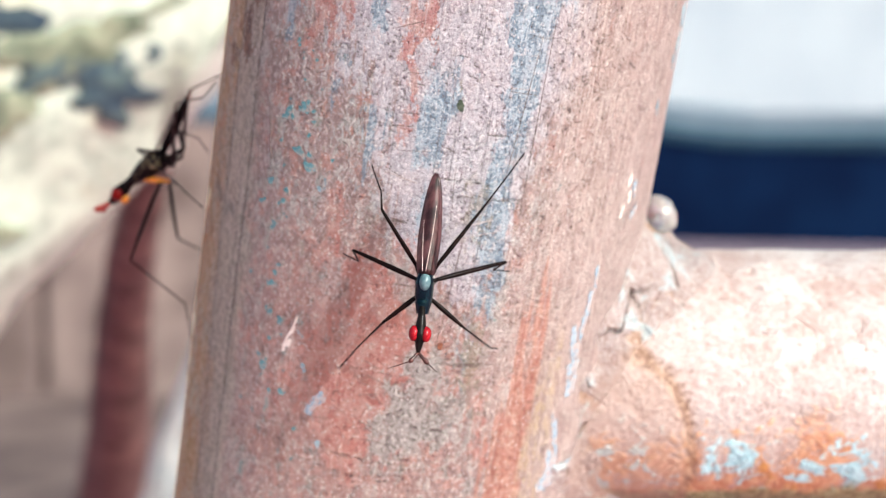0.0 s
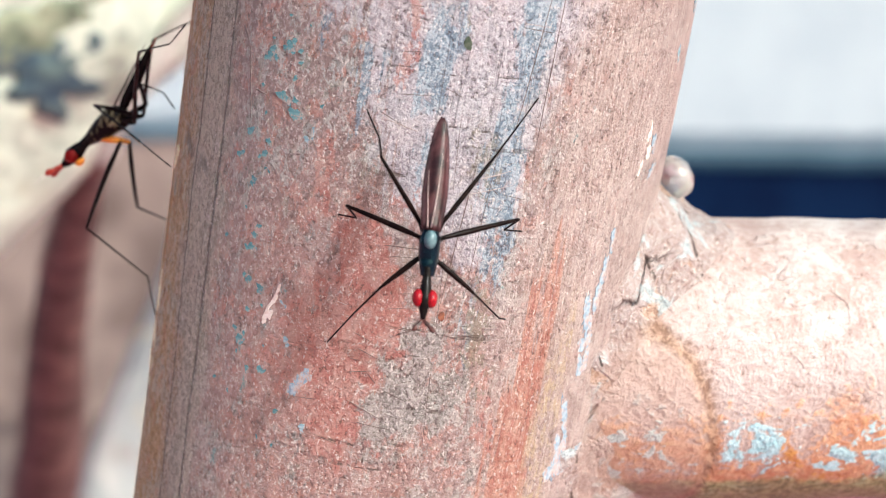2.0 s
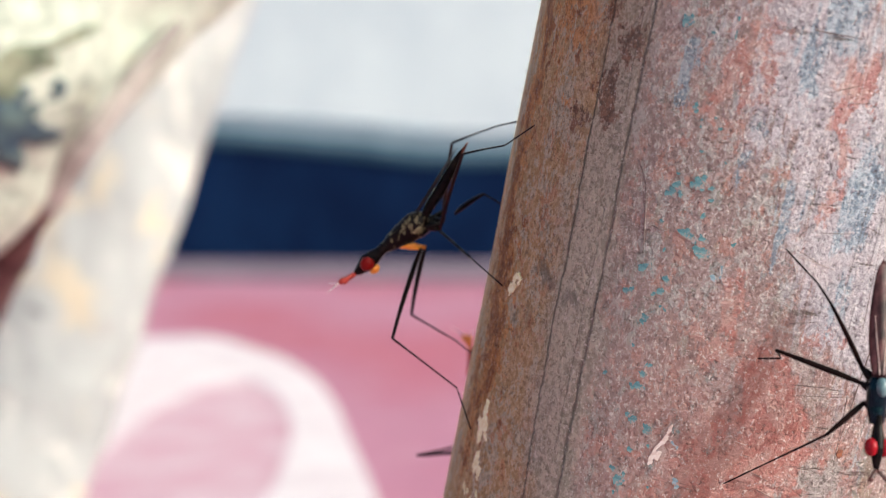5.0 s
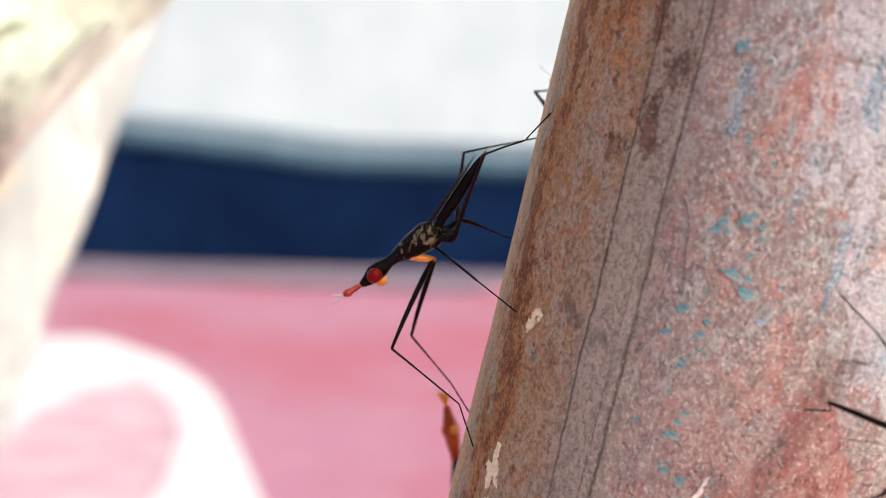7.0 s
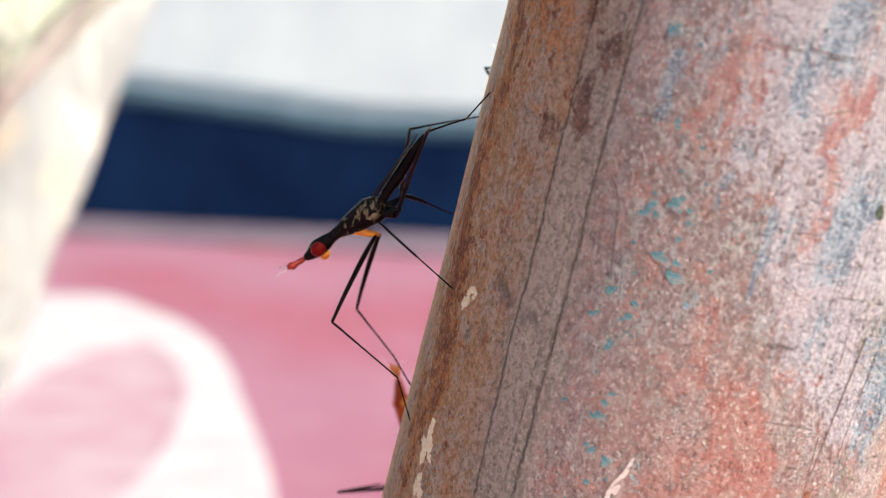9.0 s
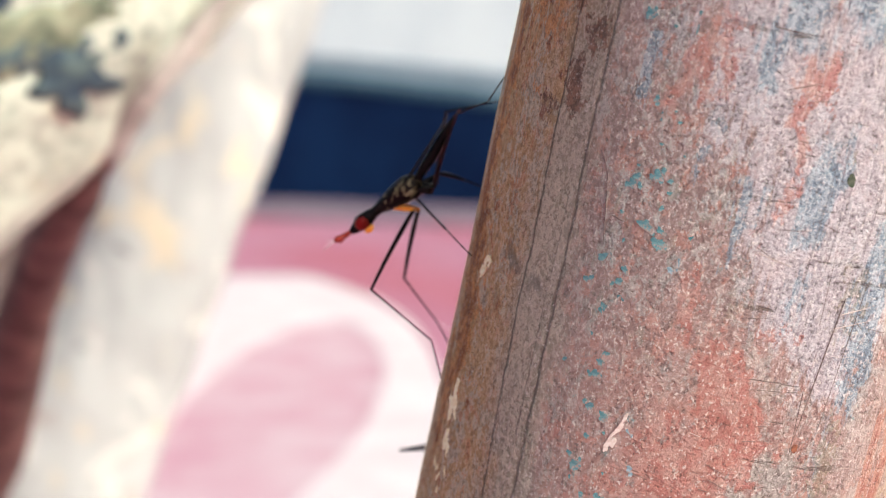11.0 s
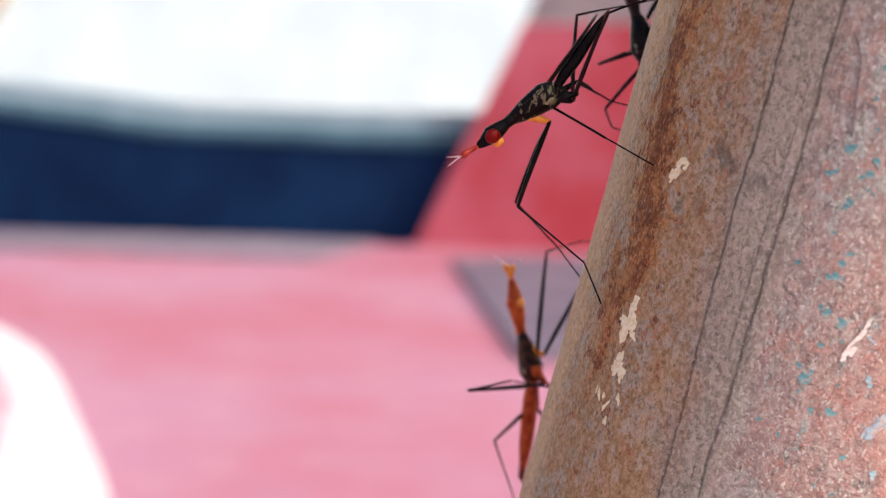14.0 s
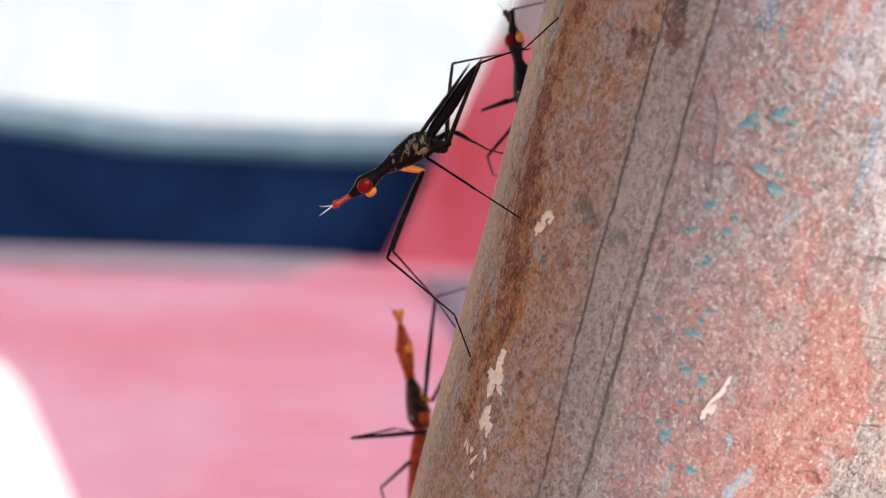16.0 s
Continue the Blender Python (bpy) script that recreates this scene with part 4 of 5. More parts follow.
# teal and blue crumbs of the oldest coat, in clusters: angle, height, spread, number
for ph, zz, wide, tall, many in ((-32.9, -11.3, 1.0, 0.9, 6), (-33.6, -12.2, 0.5, 0.5, 2), (-19.7, -8.1, 1.3, 1.5, 8), (-21.2, -9.2, 0.8, 0.7, 3), (-18.8, -6.9, 0.6, 0.7, 3), (-29.4, -4.3, 0.9, 0.9, 5), (-35.4, -4.9, 0.9, 0.7, 4),
                                 (-29.8, -6.6, 1.5, 0.45, 5), (-25.8, -7.3, 0.6, 0.8, 3), (-30.8, -10.7, 0.7, 0.7, 3), (-32.4, -9.4, 0.5, 0.9, 3), (-36.5, -8.9, 0.4, 0.5, 2), (-39.7, -10.2, 0.7, 0.9, 3), (-31.9, -13.6, 0.7, 1.0, 4),
                                 (-33.4, -14.6, 0.7, 0.6, 3), (-32.5, -16.1, 0.9, 0.7, 3), (-29.0, -16.6, 0.5, 0.5, 2), (-22.5, -16.8, 0.7, 0.6, 3), (-33.0, -19.3, 0.9, 1.0, 4), (-30.5, -21.2, 0.6, 0.8, 3), (-26.5, -20.8, 0.7, 0.6, 3),
                                 (-14.0, -23.2, 0.4, 1.0, 2), (-39.7, 3.2, 0.8, 0.7, 3), (-28.9, 2.9, 0.5, 0.7, 3), (-33.5, -0.6, 0.4, 0.6, 2), (-21.0, -18.8, 0.6, 0.5, 2)):
    pick = random.Random(int(ph * 37 + zz * 11) & 1023)
    for _ in range(many):
        size = pick.uniform(0.22, 0.52)
        chip("paint_fleck", ph + pick.gauss(0, 1.05) * wide, zz + pick.gauss(0, 0.25) * tall, size * pick.uniform(0.7, 1.3), size * pick.uniform(0.6, 1.2), TEAL if zz > -7.5 or ph < -24 else PALE_BLUE, pick.randrange(1000), pick.uniform(-1.2, 1.2), 0.6, 0.006)
pick = random.Random(23)
for _ in range(36):
    size = pick.uniform(0.10, 0.26)
    chip("paint_fleck", pick.gauss(-31, 5), pick.uniform(-25, 4), size, size * pick.uniform(0.7, 1.5), TEAL, pick.randrange(1000), pick.uniform(-0.8, 0.8), 0.6, 0.006)
for row in ((-16.9, -20.9, 0.8, 1.5, -0.5), (-15.0, -20.2, 0.4, 0.8, -0.6), (49.0, -16.0, 0.7, 2.4, 0.1), (50.5, -18.8, 0.6, 2.6, 0.15), (48.5, -21.9, 0.7, 2.8, 0.2), (47.0, -24.6, 0.9, 2.2, 0.2),
            (52.0, -13.6, 0.6, 1.8, 0.0), (51.0, -15.0, 0.5, 1.6, 0.1), (50.0, -17.4, 0.7, 1.8, 0.1), (49.5, -20.3, 0.6, 1.9, 0.15), (48.0, -23.3, 0.8, 1.7, 0.2), (53.0, -12.0, 0.4, 1.5, 0.0), (51.5, -24.6, 0.9, 1.2, 0.0), (62, -22.0, 0.8, 0.9, 0.3), (66, -8.5, 0.7, 0.9, 0.3), (64, -7.0, 0.5, 1.3, 0.0), (56.0, -23.8, 1.3, 0.8, 0.0)):
    chip("paint_fleck", row[0], row[1], row[2] * 1.1, row[3] * 0.75, WORN_BLUE, int(row[0] * 29 + row[1] * 7) & 1023, row[4], 0.9, 0.015)
for row in ((77.5, 3.0, 0.9, 1.7, 0.1), (78.0, 1.2, 0.8, 1.2, -0.1), (76.0, 0.2, 0.5, 0.8, 0.3), (69.0, -2.3, 0.35, 0.9, 0.0), (60.5, -6.3, 0.35, 1.0, 0.1), (61.5, -7.4, 0.5, 0.6, 0.4), (59.0, -8.2, 0.3, 0.7, -0.2)):
    chip("paint_fleck", *row[:4], PALE_PINK if row[1] < -6 else PALE_BLUE, int(row[0] * 31 + row[1] * 13) & 1023, row[4], 0.8, 0.02)
chip("dark_spot", 7.5, -2.3, 0.42, 0.6, DARK_FLECK, 5, 0.1, 0.25, 0.05)
chip("dark_spot", 11.5, -15.9, 0.36, 0.4, fleck("rust_spot", (0.14, 0.05, 0.03), (0.26, 0.10, 0.05)), 6, 0.1, 0.3, 0.05)


def scratch(phi0, z0, phi1, z1, width, material):
    """A thin scored line on the pipe."""
    bm = bmesh.new()
    n = 10
    rows = []
    for k in range(n + 1):
        u = k / n
        ph, z = phi0 + (phi1 - phi0) * u, z0 + (z1 - z0) * u + 0.006 * math.sin(7 * u)
        w = width * math.sin(math.pi * min(max(u, 0.06), 0.94)) ** 0.5
        d = Vector(((phi1 - phi0) * RAD * math.pi / 180, z1 - z0)).normalized()
        nx, nz = -d.y * w / 2, d.x * w / 2
        dp = math.degrees(nx / RAD)
        rows.append([bm.verts.new(at(ph + s * dp, z + s * nz, RAD + off) * MM) for s, off in ((1, -0.05), (1, 0.012), (-1, 0.012), (-1, -0.05))])
    for r0, r1 in zip(rows, rows[1:]):
        for j in range(3):
            bm.faces.new((r0[j], r0[j + 1], r1[j + 1], r1[j]))
    bmesh.ops.recalc_face_normals(bm, faces=bm.faces)
    return part("scratch", bm, material, pipe, smooth=False)


rnd = random.Random(11)
for row in ((-5.5, -21.0, 4.0, -21.9), (-3.0, -22.1, 4.5, -22.2), (2.0, -20.2, 7.0, -20.6), (3.0, -21.4, 6.5, -21.6), (0, -15.9, 4, -15.7), (-8, -6.2, -2.5, -6.7),
            (8.5, -5.2, 9.5, -9.5), (11.0, -1.0, 10.0, -6.5), (10.0, -13.0, 12.5, -25.0), (13.5, -8.0, 10.5, -16.0), (17.5, -7.5, 15.5, -15.0), (8.2, 3.5, 8.4, -3.5),
            (4.0, -0.8, 9.0, -0.9), (5.0, -4.6, 8.5, -4.9), (4.5, 3.0, 8.0, 2.6), (-12, -9.5, -9, -9.9), (24.0, 2.0, 20.5, -6.0), (26.5, 3.0, 25.5, -8.0)):
    scratch(*row, rnd.uniform(0.018, 0.04), SCRATCH)
for _ in range(46):
    ph, z = rnd.gauss(4, 13), rnd.uniform(-24, 9)
    scratch(ph, z, ph + rnd.uniform(2, 7), z + rnd.uniform(-0.5, 0.4), rnd.uniform(0.014, 0.032), SCRATCH if rnd.random() < 0.75 else LIGHT_SCRATCH)
for row in ((-18.7, 3.9, -5.2, 3.9, 0.05), (-19.2, 1.15, -9.7, 1.2, 0.05), (-9.7, 1.2, -3.0, 1.9, 0.04), (-27.8, 1.95, -17.9, 1.8, 0.05), (-2.6, -12.7, 6.1, -12.6, 0.06), (-1.2, -13.2, 9.0, -13.0, 0.04), (18.0, -1.2, 25.0, -1.3, 0.035), (5.0, 1.3, 12.0, 1.1, 0.05)):
    scratch(*row[:4], row[4], SCRATCH)
for row in ((-8.0, -6.45, 0.5, -6.85, 0.045), (13.0, -8.9, 21.0, -8.2, 0.035), (12.5, -9.6, 22.0, -8.9, 0.03), (17.5, -1.0, 25.0, -1.05, 0.03)):
    scratch(*row[:4], row[4], LIGHT_SCRATCH)
# a curled scar in the paint
scratch(-44.0, -3.7, -42.4, -4.2, 0.12, SCRATCH)
scratch(-42.6, -4.1, -40.6, -4.9, 0.10, SCRATCH)
scratch(-40.6, -4.9, -38.0, -8.2, 0.06, SCRATCH)
scratch(-37.6, -6.7, -34.4, -6.8, 0.06, SCRATCH)


# ---- stilt-legged flies ----
def fly(J, legs, out, base, label, eyes=EYE, ant=DARK_ANTENNA, body=BLUE_CHITIN, tone=CHITIN, neck_mat=CHITIN, flank=False, scut_mat=SCUTELLUM, spread=0.10, wing_scale=1.0, fat=1.0, bulk=1.0):
    """A slender fly. J: points on its body, legs: name to four joints, out: the way its back faces; all in pipe millimetres."""
    J = {k: Vector(v) for k, v in J.items()}
    base = Vector(base)
    thing = tagged(new("fly"), label, "fly", group="flies on the pipe")
    thing.matrix_world = PF @ Matrix.Translation(base * MM)

    def loc(p): return (Vector(p) - base) * MM

    axis = (J["neck"] - J["scut"]).normalized()
    up = Vector(out)
    up = (up - axis * up.dot(axis)).normalized()
    lat = axis.cross(up).normalized()
    U, L = up * MM, lat * MM

    # thorax: a humped spindle
    a, b = J["tfront"], J["scut"]
    span = (a - b).length
    pts, rr = smooth_path([loc(a + axis * (0.12 if flank else 0.30)), loc(a - axis * 0.12 * span), loc(a - axis * 0.42 * span - up * 0.02), loc(b + axis * 0.12 * span - up * 0.05), loc(b - axis * 0.25 - up * 0.12), loc(b - axis * 0.55 - up * 0.25)],
                          [v * bulk * MM for v in ((0.25, 0.38, 0.55, 0.70, 0.56, 0.20) if flank else (0.32, 0.43, 0.50, 0.53, 0.40, 0.15))], 6)
    thorax = part("thorax", tube(bmesh.new(), pts, rr, 24, side_way=lat, flat=0.8 if flank else 0.95), body, thing, "glossy blue-black thorax" if body is BLUE_CHITIN else "")
    bm = blob(bmesh.new(), loc(b + up * 0.33 + axis * 0.16), [L * 0.30, axis * (0.46 * MM), U * 0.28], 18, 12)
    part("scutellum", bm, scut_mat, thorax, "shield on the back, sky reflection painted as pale blue-grey" if scut_mat is SCUTELLUM else "")
    if flank:
        for s in (1, -1):
            bm = blob(bmesh.new(), loc(b + axis * 0.25 - up * 0.16 + lat * (0.44 * bulk) * s), [L * 0.14, axis * (0.36 * MM), U * 0.20], 14, 10, 0.15)
            part("flank_plate", bm, BELLY, thorax, "yellow-grey side plate")
    # coxae under the thorax
    bm = blob(bmesh.new(), loc(b + axis * 0.1 - up * 0.52), [L * (0.36 * bulk), axis * (0.62 * MM), U * (0.30 * bulk)], 16, 10, 0.1)
    part("coxa_block", bm, tone, thorax)
    bm = blob(bmesh.new(), loc(a - axis * 0.62 * span - up * 0.52), [L * 0.22, axis * (0.32 * MM), U * 0.16], 14, 10)
    part("fore_coxa", bm, ORANGE, thorax, "orange base of the front legs")

    # abdomen
    tail = J["tail"]
    ab = (tail - b).normalized()
    n = (tail - b).length
    pts, rr = smooth_path([loc(b - axis * 0.3 - up * 0.10), loc(b + ab * n * 0.22 - up * 0.10), loc(b + ab * n * 0.45 - up * 0.12), loc(b + ab * n * 0.70 - up * 0.05), loc(b + ab * n * 0.88), loc(b + ab * n * 0.97)],
                          [v * bulk * (0.78 if body is MOTTLED else 1.0) * MM for v in (0.20, 0.33, 0.38, 0.32, 0.18, 0.06)], 6)
    abdomen = part("abdomen", tube(bmesh.new(), pts, rr, 18, side_way=lat), tone, thing)
    for k in range(1, 5):
        i = k * len(pts) // 6
        seg = (pts[i + 1] - pts[i]).normalized() * (0.05 * MM)
        part("abdomen_ring", tube(bmesh.new(), [pts[i] - seg, pts[i], pts[i] + seg], [rr[i] * 1.01, rr[i] * 1.05, rr[i] * 1.01], 18), tone, abdomen)

    if flank:
        tip_pts = [loc(b + ab * n * u - up * 0.03) for u in (0.74, 0.86, 0.98, 1.06)]
        part("abdomen_tip", tube(bmesh.new(), tip_pts, [v * (0.68 if body is MOTTLED else 1.0) * MM for v in (0.27, 0.22, 0.13, 0.04)], 14, side_way=lat), TAIL, abdomen, "red-brown tip of the abdomen")

    # wings folded along the back
    wing_ab = ab
    wup = (up - wing_ab * up.dot(wing_ab)).normalized()
    wlat = wing_ab.cross(wup).normalized()
    length = n * 0.98 * wing_scale

    def wing_point(u, v, s, lift):
        root = b + up * 0.28 - axis * 0.25
        w = 0.03 + (0.17 if flank else 0.52) * math.sin(math.pi * min(1.0, u * 0.86 + 0.14)) ** 0.55 * (1 - 0.18 * u)
        side = s * (spread * 0.4 if flank else spread) * (1.0 - 0.45 * u) + v * w
        arch = lift - 0.34 * (side / 0.6) ** 2
        return loc(root + wing_ab * (u * length) + wlat * side + wup * arch)

    for s, lift in ((1, 0.16), (-1, 0.22)):
        bm = bmesh.new()
        grid = []
        for i in range(23):
            u = i / 22
            grid.append([bm.verts.new(wing_point(u, v / 5, s, lift)) for v in range(-5, 6)])
        for r0, r1 in zip(grid, grid[1:]):
            for j in range(10):
                bm.faces.new((r0[j], r0[j + 1], r1[j + 1], r1[j]))
        bmesh.ops.solidify(bm, geom=bm.faces[:], thickness=0.018 * MM)
        wing = part("wing", bm, DARK_WING if flank else WING, thing, "dark folded wing" if flank else "smoky purple-brown folded wing")
        for v0, v1, u1 in ((-0.30, -0.70, 0.55), (-0.05, -0.30, 0.80), (0.12, 0.40, 0.45), (0.30, 0.70, 0.62)) if s > 0 else ((-0.25, -0.62, 0.50), (0.20, 0.56, 0.66)):
            path = [wing_point(u1 * i / 14 + 0.02, v0 + (v1 - v0) * i / 14, s, lift + 0.02) for i in range(15)]
            part("vein", tube(bmesh.new(), path, [0.024 * MM * (1 - 0.6 * i / 14) for i in range(15)], 6), DARK_WING if flank else VEIN, wing)

    # head, with eyes and feelers
    hax = (J["tip"] - J["neck"]).normalized()
    hup = (up - hax * up.dot(hax)).normalized()
    hlat = hax.cross(hup).normalized()
    hl = (J["tip"] - J["neck"]).length
    pts, rr = smooth_path([loc(J["neck"] - hax * 0.45), loc(J["neck"]), loc(J["neck"] + hax * 0.25 * hl), loc(J["neck"] + hax * 0.52 * hl), loc(J["neck"] + hax * 0.78 * hl - hup * 0.03), loc(J["tip"])],
                          [v * fat * MM for v in (0.26, 0.24, 0.34, 0.40, 0.26, 0.12)], 6)
    head = part("head", tube(bmesh.new(), pts, rr, 18, side_way=hlat, flat=0.8), neck_mat, thing)
    mid = J["neck"] + hax * 0.50 * hl
    for s in (1, -1):
        bm = blob(bmesh.new(), loc(mid + hlat * 0.31 * s + hup * 0.02), [hlat * (0.28 * MM), hax * (0.42 * MM), hup * (0.40 * MM)], 22, 16)
        part("eye", bm, eyes, head, "red compound eye")
    bm = blob(bmesh.new(), loc(mid - hup * (0.54 if flank else 0.42) - hax * 0.02), [hlat * (0.28 * MM), hax * (0.32 * MM), hup * (0.25 * MM)], 14, 10)
    part("cheek", bm, ORANGE, head, "orange cheek")
    for key, far in (("a1", "ar1"), ("a2", "ar2")):
        s = 1 if key == "a1" else -1
        p0, p1, p2 = J["tip"], J[key], J[far]
        m = p0.lerp(p1, 0.5)
        antenna = part("antenna", tube(bmesh.new(), [loc(p0), loc(p0.lerp(p1, 0.3)), loc(m), loc(p0.lerp(p1, 0.8)), loc(p1)], [v * (1.5 if flank else 1.0) * MM for v in (0.08, 0.10, 0.085, 0.14, 0.07)], 10), ant, head)
        part("arista", tube(bmesh.new(), [loc(p1 - (p1 - p0) * 0.12), loc(p1.lerp(p2, 0.5)), loc(p2)], [0.032 * MM, 0.026 * MM, 0.010 * MM], 6), ARISTA if flank else DARK_ANTENNA, head, "white bristle" if flank else "dark bristle")

    # legs: femur with the tibia and the foot hung at the knee
    knees = {}
    for name, (c, k, t, f) in legs.items():
        c, k, t, f = (Vector(p) for p in (c, k, t, f))
        thin = 0.85 if name.startswith("hind") else 1.0
        bow = (k - c).cross(up).cross(k - c).normalized() * 0.06
        pts, rr = smooth_path([loc(c), loc(c.lerp(k, 0.3) + bow), loc(c.lerp(k, 0.7) + bow), loc(k)], [0.10 * MM, 0.15 * MM * thin, 0.12 * MM * thin, 0.075 * MM], 5)
        root = b.lerp(a, 0.75 if name.startswith("fore") else (0.25 if name.startswith("mid") else 0.0)) - up * 0.22
        part("coxa", tube(bmesh.new(), [loc(root), loc(root.lerp(c, 0.6)), loc(c)], [0.24 * MM, 0.20 * MM, 0.11 * MM], 10), ORANGE if name.startswith("fore") and flank else tone, thorax)
        femur = part("femur", tube(bmesh.new(), pts, rr, 10), RED_LEG if (flank and name.startswith("hind")) else LEG, thing)

        def near(p): return (Vector(p) - k) * MM

        pts, rr = smooth_path([near(k), near(k.lerp(t, 0.5) + up * 0.03), near(t)], [v * (1.4 if flank and name == "mid_1" else 1.0) * MM for v in (0.070, 0.050, 0.044)], 5)
        tibia = part("tibia", tube(bmesh.new(), pts, rr, 8), LEG, femur)
        tibia.location = loc(k)
        foot = []
        for i in range(9):
            foot.append(near(t.lerp(f, i / 8)))
        tarsus = part("tarsus", tube(bmesh.new(), foot, [(0.046 if i % 2 else 0.034) * MM for i in range(8)] + [0.03 * MM], 8), LEG, femur)
        tarsus.location = loc(k)
        knees[name] = (tibia, tarsus, loc(k), femur, (c, k, t, f), base)
    return thing, knees


front_fly, front_knees = fly(
    dict(tip=(1.86, -19.51, -14.14), neck=(1.71, -18.82, -12.31), tfront=(1.69, -18.52, -12.05), scut=(1.56, -18.13, -10.61), tail=(1.19, -15.76, -5.75),
         a1=(1.49, -19.94, -14.58), a2=(2.48, -19.85, -14.53), ar1=(0.42, -19.60, -15.24), ar2=(3.04, -19.57, -15.04)),
    {"hind_1": ((0.95, -17.3, -10.2), (-1.23, -17.46, -7.50), (-1.54, -15.93, -6.96), (-2.48, -13.55, -6.19)),
     "hind_2": ((2.0, -17.2, -10.1), (3.79, -15.54, -7.17), (4.62, -14.06, -5.90), (5.53, -12.42, -4.46)),
     "mid_1": ((1.05, -17.4, -10.9), (-2.60, -15.79, -10.44), (-2.10, -14.85, -11.21), (-3.05, -14.28, -11.34)),
     "mid_2": ((2.1, -17.3, -10.8), (5.53, -15.01, -9.90), (4.96, -14.16, -10.75), (5.84, -13.38, -10.88)),
     "fore_1": ((1.3, -17.7, -11.7), (-0.27, -18.20, -13.31), (-1.45, -16.13, -15.51), (-2.69, -13.43, -18.16)),
     "fore_2": ((2.0, -17.6, -11.8), (3.86, -17.58, -13.01), (5.49, -13.75, -15.32), (5.85, -12.72, -15.66))},
    (0.09, -1.0, 0.05), (1.4, -13.5, -10.0), "black stilt-legged fly with red eyes, head down on the pipe")

side_fly, side_knees = fly(
    dict(tip=(-19.97, 5.40, -14.93), neck=(-18.83, 5.20, -13.41), tfront=(-18.55, 5.20, -13.10), scut=(-17.05, 5.00, -11.35), tail=(-15.32, 4.60, -6.60),
         a1=(-20.82, 5.00, -15.52), a2=(-20.61, 5.80, -15.76), ar1=(-21.40, 5.00, -16.22), ar2=(-21.29, 6.00, -15.93)),
    {"fore_1": ((-16.63, 4.90, -12.78), (-18.33, 1.49, -16.89), (-14.48, 0.33, -18.84), (-13.62, -1.26, -20.43)),
     "fore_2": ((-16.29, 5.80, -12.94), (-16.18, 8.00, -18.02), (-13.9, 5.8, -19.60), (-12.85, 4.30, -20.60)),
     "mid_1": ((-15.71, 4.40, -10.98), (-17.30, 6.40, -11.90), (-14.89, 1.04, -12.44), (-13.41, -2.25, -12.77)),
     "mid_2": ((-15.51, 5.60, -10.52), (-13.9, 7.0, -11.0), (-12.59, 7.50, -11.38), (-11.45, 7.30, -11.39)),
     "hind_1": ((-15.84, 4.50, -11.45), (-15.35, 4.20, -6.55), (-13.99, 2.00, -5.08), (-13.60, -0.35, -3.09)),
     "hind_2": ((-15.59, 5.50, -11.16), (-15.73, 7.60, -7.29), (-13.15, 7.60, -6.20), (-12.38, 5.80, -5.41))},
    (-0.62, 0.0, 0.55), (-13.5, 3.0, -11.0), "dark stilt-legged fly raised on long legs at the pipe's edge",
    eyes=DARK_EYE, ant=ANTENNA, body=MOTTLED, flank=True, scut_mat=MOTTLED, wing_scale=0.9, fat=1.25, bulk=1.12)

low_fly, low_knees = fly(
    dict(tip=(-11.21, 19.00, -25.17), neck=(-10.14, 18.00, -27.94), tfront=(-10.02, 17.50, -28.32), scut=(-9.34, 16.00, -30.15), tail=(-8.25, 15.50, -36.91),
         a1=(-11.86, 19.00, -24.32), a2=(-11.51, 18.50, -24.16), ar1=(-12.86, 19.00, -23.86), ar2=(-11.12, 18.50, -23.62)),
    {"fore_1": ((-9.36, 16.00, -28.78), (-9.8, 17.9, -22.76), (-9.3, 14.0, -20.8), (-9.0, 10.1, -19.6)),
     "fore_2": ((-8.9, 16.00, -28.9), (-7.0, 17.2, -23.5), (-6.5, 14.0, -22.0), (-5.8, 12.2, -21.0)),
     "mid_1": ((-8.57, 15.50, -30.59), (-14.38, 12.50, -30.75), (-12.06, 12.00, -29.53), (-10.2, 8.9, -28.6)),
     "mid_2": ((-8.3, 15.50, -30.6), (-4.5, 16.5, -31.5), (-4.0, 14.5, -31.2), (-3.5, 13.1, -31.0)),
     "hind_1": ((-8.85, 16.00, -32.43), (-11.2, 14.3, -34.3), (-10.6, 11.0, -36.0), (-9.9, 9.3, -37.8)),
     "hind_2": ((-8.3, 16.00, -32.43), (-5.0, 16.0, -35.0), (-4.5, 14.0, -36.5), (-4.0, 12.95, -38.0))},
    (-0.25, 0.9, 0.1), (-8.5, 11.0, -30.0), "orange-brown stilt-legged fly, head up behind the pipe",
    eyes=ORANGE_EYE, ant=ORANGE, body=DARK_BROWN, tone=ABDOMEN, neck_mat=RED_ORANGE, flank=True, scut_mat=DARK_BROWN, fat=1.6, bulk=1.3)

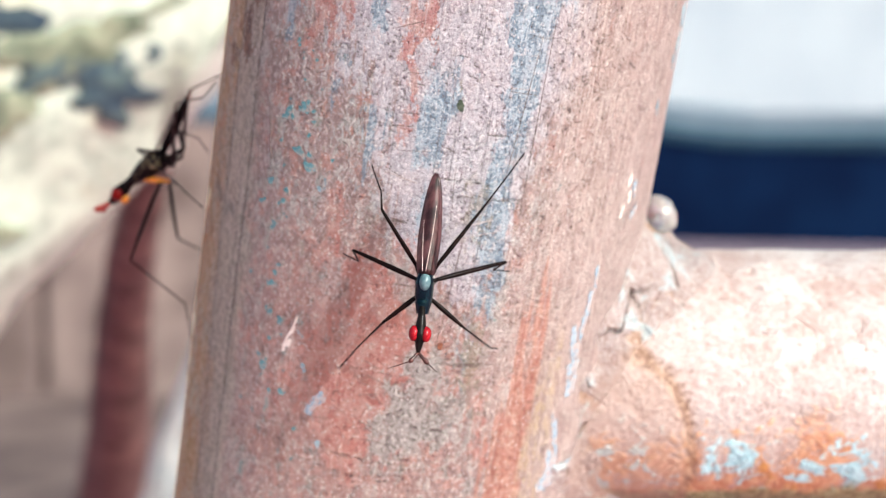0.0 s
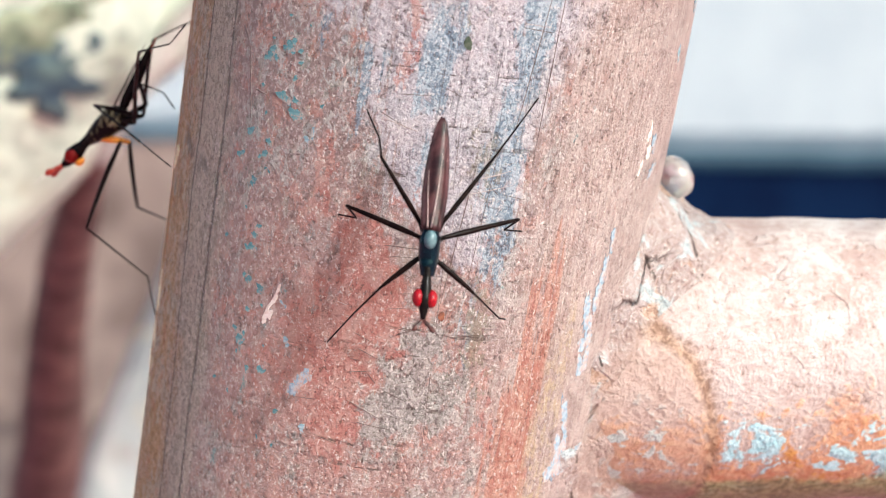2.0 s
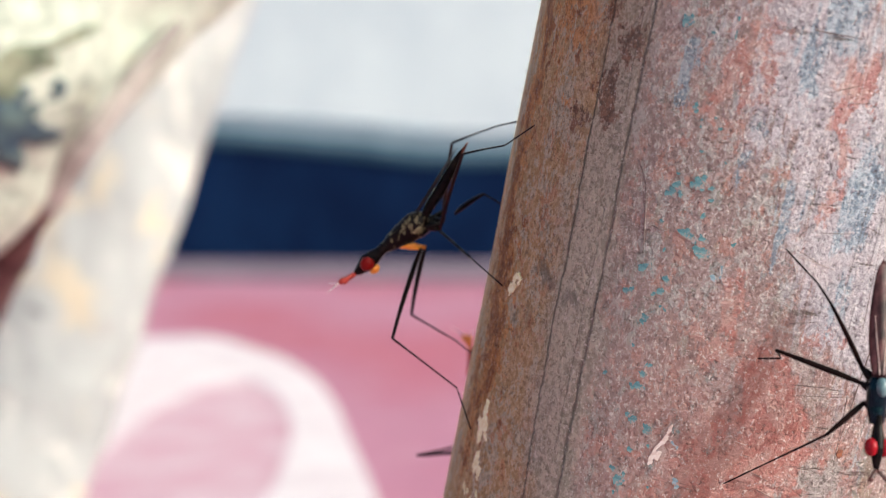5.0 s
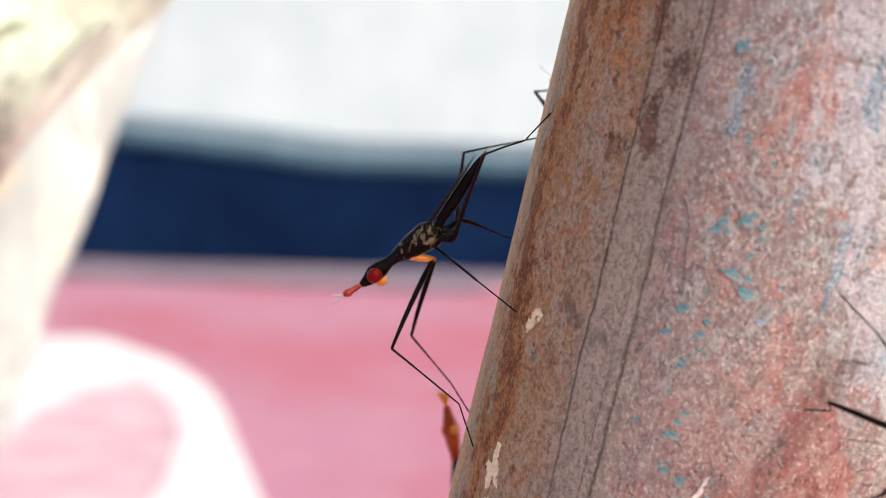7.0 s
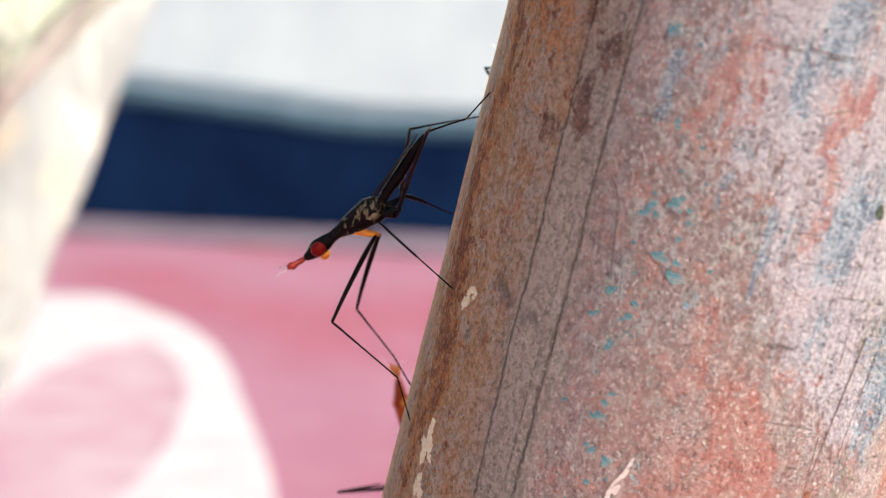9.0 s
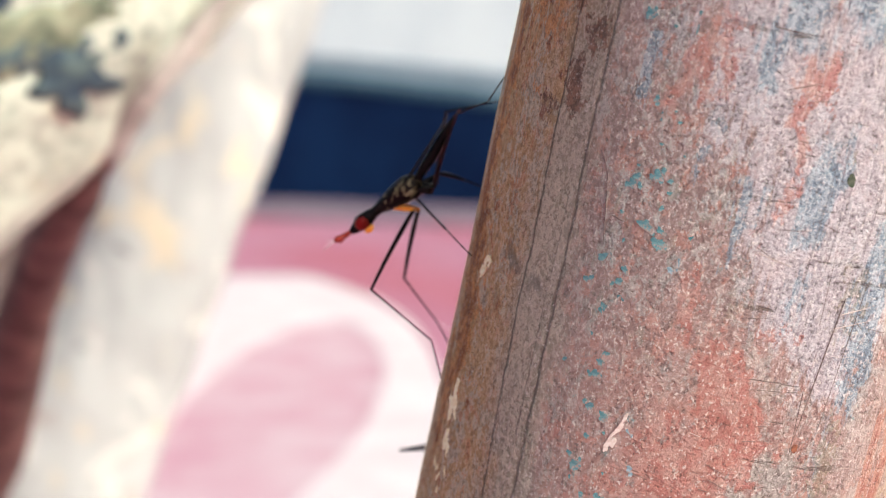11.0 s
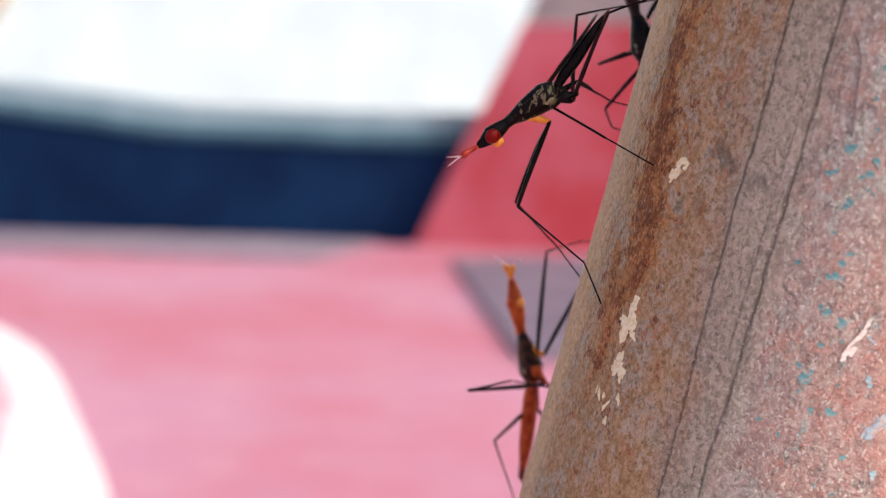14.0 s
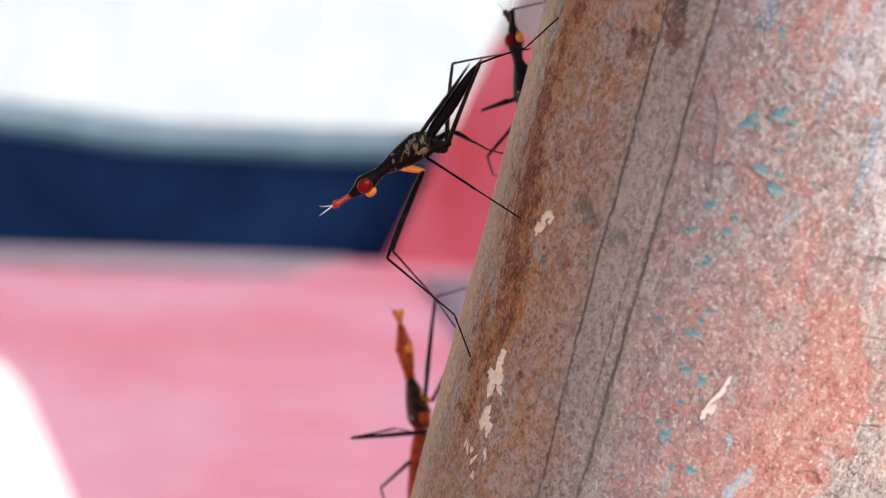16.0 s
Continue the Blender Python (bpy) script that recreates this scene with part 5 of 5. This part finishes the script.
high_fly, high_knees = fly(
    dict(tip=(-10.90, 14.30, -5.04), neck=(-10.37, 13.20, -6.72), tfront=(-10.19, 13.00, -7.06), scut=(-9.40, 12.50, -8.81), tail=(-7.61, 12.00, -13.10),
         a1=(-11.48, 14.40, -4.40), a2=(-11.16, 14.00, -4.25), ar1=(-12.32, 14.50, -3.86), ar2=(-11.19, 14.00, -3.57)),
    {"fore_1": ((-10.19, 13.00, -7.06), (-11.3, 13.6, -4.2), (-10.4, 11.5, -3.3), (-9.8, 9.4, -2.4)),
     "fore_2": ((-9.6, 13.00, -7.06), (-8.2, 14.5, -4.5), (-7.6, 12.6, -3.6), (-7.0, 11.6, -2.8)),
     "mid_1": ((-9.43, 12.50, -8.62), (-11.49, 13.50, -10.19), (-10.9, 11.5, -9.0), (-10.0, 9.1, -8.3)),
     "mid_2": ((-8.9, 12.50, -8.62), (-5.5, 14.6, -9.5), (-5.2, 13.2, -9.0), (-5.0, 12.6, -8.7)),
     "hind_1": ((-9.27, 12.50, -9.70), (-10.97, 12.00, -12.49), (-10.9, 10.4, -13.2), (-10.2, 8.9, -13.1)),
     "hind_2": ((-8.9, 12.50, -9.70), (-6.0, 14.0, -12.0), (-5.6, 13.0, -13.0), (-5.2, 12.5, -13.6))},
    (-0.35, 0.9, 0.0), (-9.0, 10.0, -8.5), "small black and red stilt-legged fly, head up behind the pipe",
    eyes=DARK_EYE, ant=DARK_ANTENNA, body=CHITIN, neck_mat=RED_LEG, flank=True, scut_mat=CHITIN, fat=1.4, bulk=1.3)


def shifted(base, x, y, z): return PF @ Matrix.Translation((Vector(base) + Vector((x, y, z))) * MM)


def leg_turns(leg, knee, foot):
    """The femur's and the shin's poses that bring the leg near another knee and foot."""
    c0, k0, _, f0 = leg[4]
    knee, foot = Vector(knee), Vector(foot)
    first = (k0 - c0).rotation_difference(knee - c0).to_matrix()
    k1 = c0 + first @ (k0 - c0)
    second = (f0 - k0).rotation_difference(first.inverted() @ (foot - k1)).to_matrix().to_4x4()
    hip = Matrix.Translation((c0 - leg[5]) * MM)
    return hip @ first.to_4x4() @ hip.inverted(), Matrix.Translation(leg[2]) @ second


def motions():
    # the raised middle feet of the front fly wave a little
    for name, turns in (("mid_1", ((0.0, 14), (0.5, 8), (1.0, 4), (1.5, 0), (2.5, 0), (3.0, -3), (3.5, -10), (4.2, -14), (8.0, -10), (16.0, 0))),
                        ("mid_2", ((0.0, 3), (1.0, 0), (2.5, 0), (3.5, 4), (4.2, 6), (8.0, 4), (16.0, 0)))):
        tibia, tarsus, at_knee = front_knees[name][:3]
        rows = [(t, pose(*at_knee, 0, a, 0)) for t, a in turns]
        walk(tibia, rows)
        walk(tarsus, rows)
    # the front fly darts off round the pipe
    here = Vector((1.4, -13.5, -10.0))
    steps = ((0.0, 0, 0), (7.2, 0, 0), (7.3, 16, 3), (7.4, 42, 7), (7.5, 68, 10), (7.6, 88, 11), (7.8, 100, 11), (16.0, 100, 11))
    walk(front_fly, [(t, PF @ Matrix.Rotation(radians(a), 4, "Z") @ Matrix.Translation((here + Vector((0, 0, rise))) * MM)) for t, a, rise in steps])
    # the side fly climbs a little
    base = (-13.5, 3.0, -11.0)
    walk(side_fly, [(t, shifted(base, *d)) for t, d in (
        (0.0, (-0.75, -2.4, -1.05)), (2.5, (-0.75, -2.5, -1.0)), (4.2, (-0.75, -2.5, -1.0)), (5.0, (-0.5, -1.7, -0.4)), (5.8, (-0.25, -0.95, 0.25)), (6.3, (-0.2, -0.85, 0.33)), (8.2, (-0.2, -0.8, 0.35)),
        (9.3, (0.0, 0.2, 0.1)), (10.3, (0.05, 0.85, -0.1)), (12.5, (0.1, 0.7, -0.15)), (13.0, (0.0, 0.0, 0.0)), (16.0, (-0.05, -0.1, 0.0)))])
    for name, knee, foot in (("fore_1", (-17.35, 1.67, -17.41), (-12.63, -0.21, -21.02)), ("fore_2", (-15.97, 8.44, -17.27), (-12.55, 4.7, -17.4)), ("mid_1", (-18.37, 4.95, -10.93), (-12.2, -2.35, -11.9)),
                             ("mid_2", (-15.7, 4.0, -9.0), (-13.0, 3.4, -10.2)), ("hind_1", (-15.66, 2.5, -6.91), (-12.5, -1.7, -4.25)), ("hind_2", (-15.74, 6.5, -6.71), (-12.72, 4.5, -4.57))):
        leg = side_knees[name]
        first, second = leg_turns(leg, knee, foot)
        still, bent = Matrix.Identity(4), Matrix.Translation(leg[2])
        # the raised middle knee sinks behind the body
        low, low_bent = leg_turns(leg, (-16.3, 7.0, -11.0), (-12.5, -1.6, -12.1)) if name == "mid_1" else (first, second)
        walk(leg[3], [(0.0, first), (2.4, first), (3.1, low), (4.2, low), (6.2, still), (16.0, still)])
        for limb in leg[:2]:
            walk(limb, [(0.0, second), (2.4, second), (3.1, low_bent), (4.2, low_bent), (6.2, bent), (16.0, bent)])
    # the low fly backs down behind the pipe
    base = (-8.5, 11.0, -30.0)
    walk(low_fly, [(t, shifted(base, *d)) for t, d in ((0.0, (0.8, 0.3, 2.6)), (4.2, (0.8, 0.3, 2.6)), (5.2, (0.6, 0.1, 1.0)), (6.2, (0.45, 0.0, -0.3)), (12.5, (0.45, 0.0, -0.3)), (13.0, (0.0, 0.0, 0.0)), (16.0, (0.0, 0.0, 0.0)))])

    # the high fly leans out from behind the pipe
    base = (-9.0, 10.0, -8.5)
    walk(high_fly, [(t, shifted(base, *d)) for t, d in ((0.0, (1.2, 0.0, 1.4)), (12.5, (1.2, 0.0, 1.4)), (13.0, (0.0, 0.0, 0.0)), (16.0, (0.0, 0.0, 0.0)))])
    leg = high_knees["fore_1"]
    first, second = leg_turns(leg, (-12.95, 12.8, -4.95), (-10.8, 10.6, -4.2))
    still, bent = Matrix.Identity(4), Matrix.Translation(leg[2])
    walk(leg[3], [(0.0, first), (12.5, first), (13.0, still), (16.0, still)])
    for limb in leg[:2]:
        walk(limb, [(0.0, second), (12.5, second), (13.0, bent), (16.0, bent)])


motions()
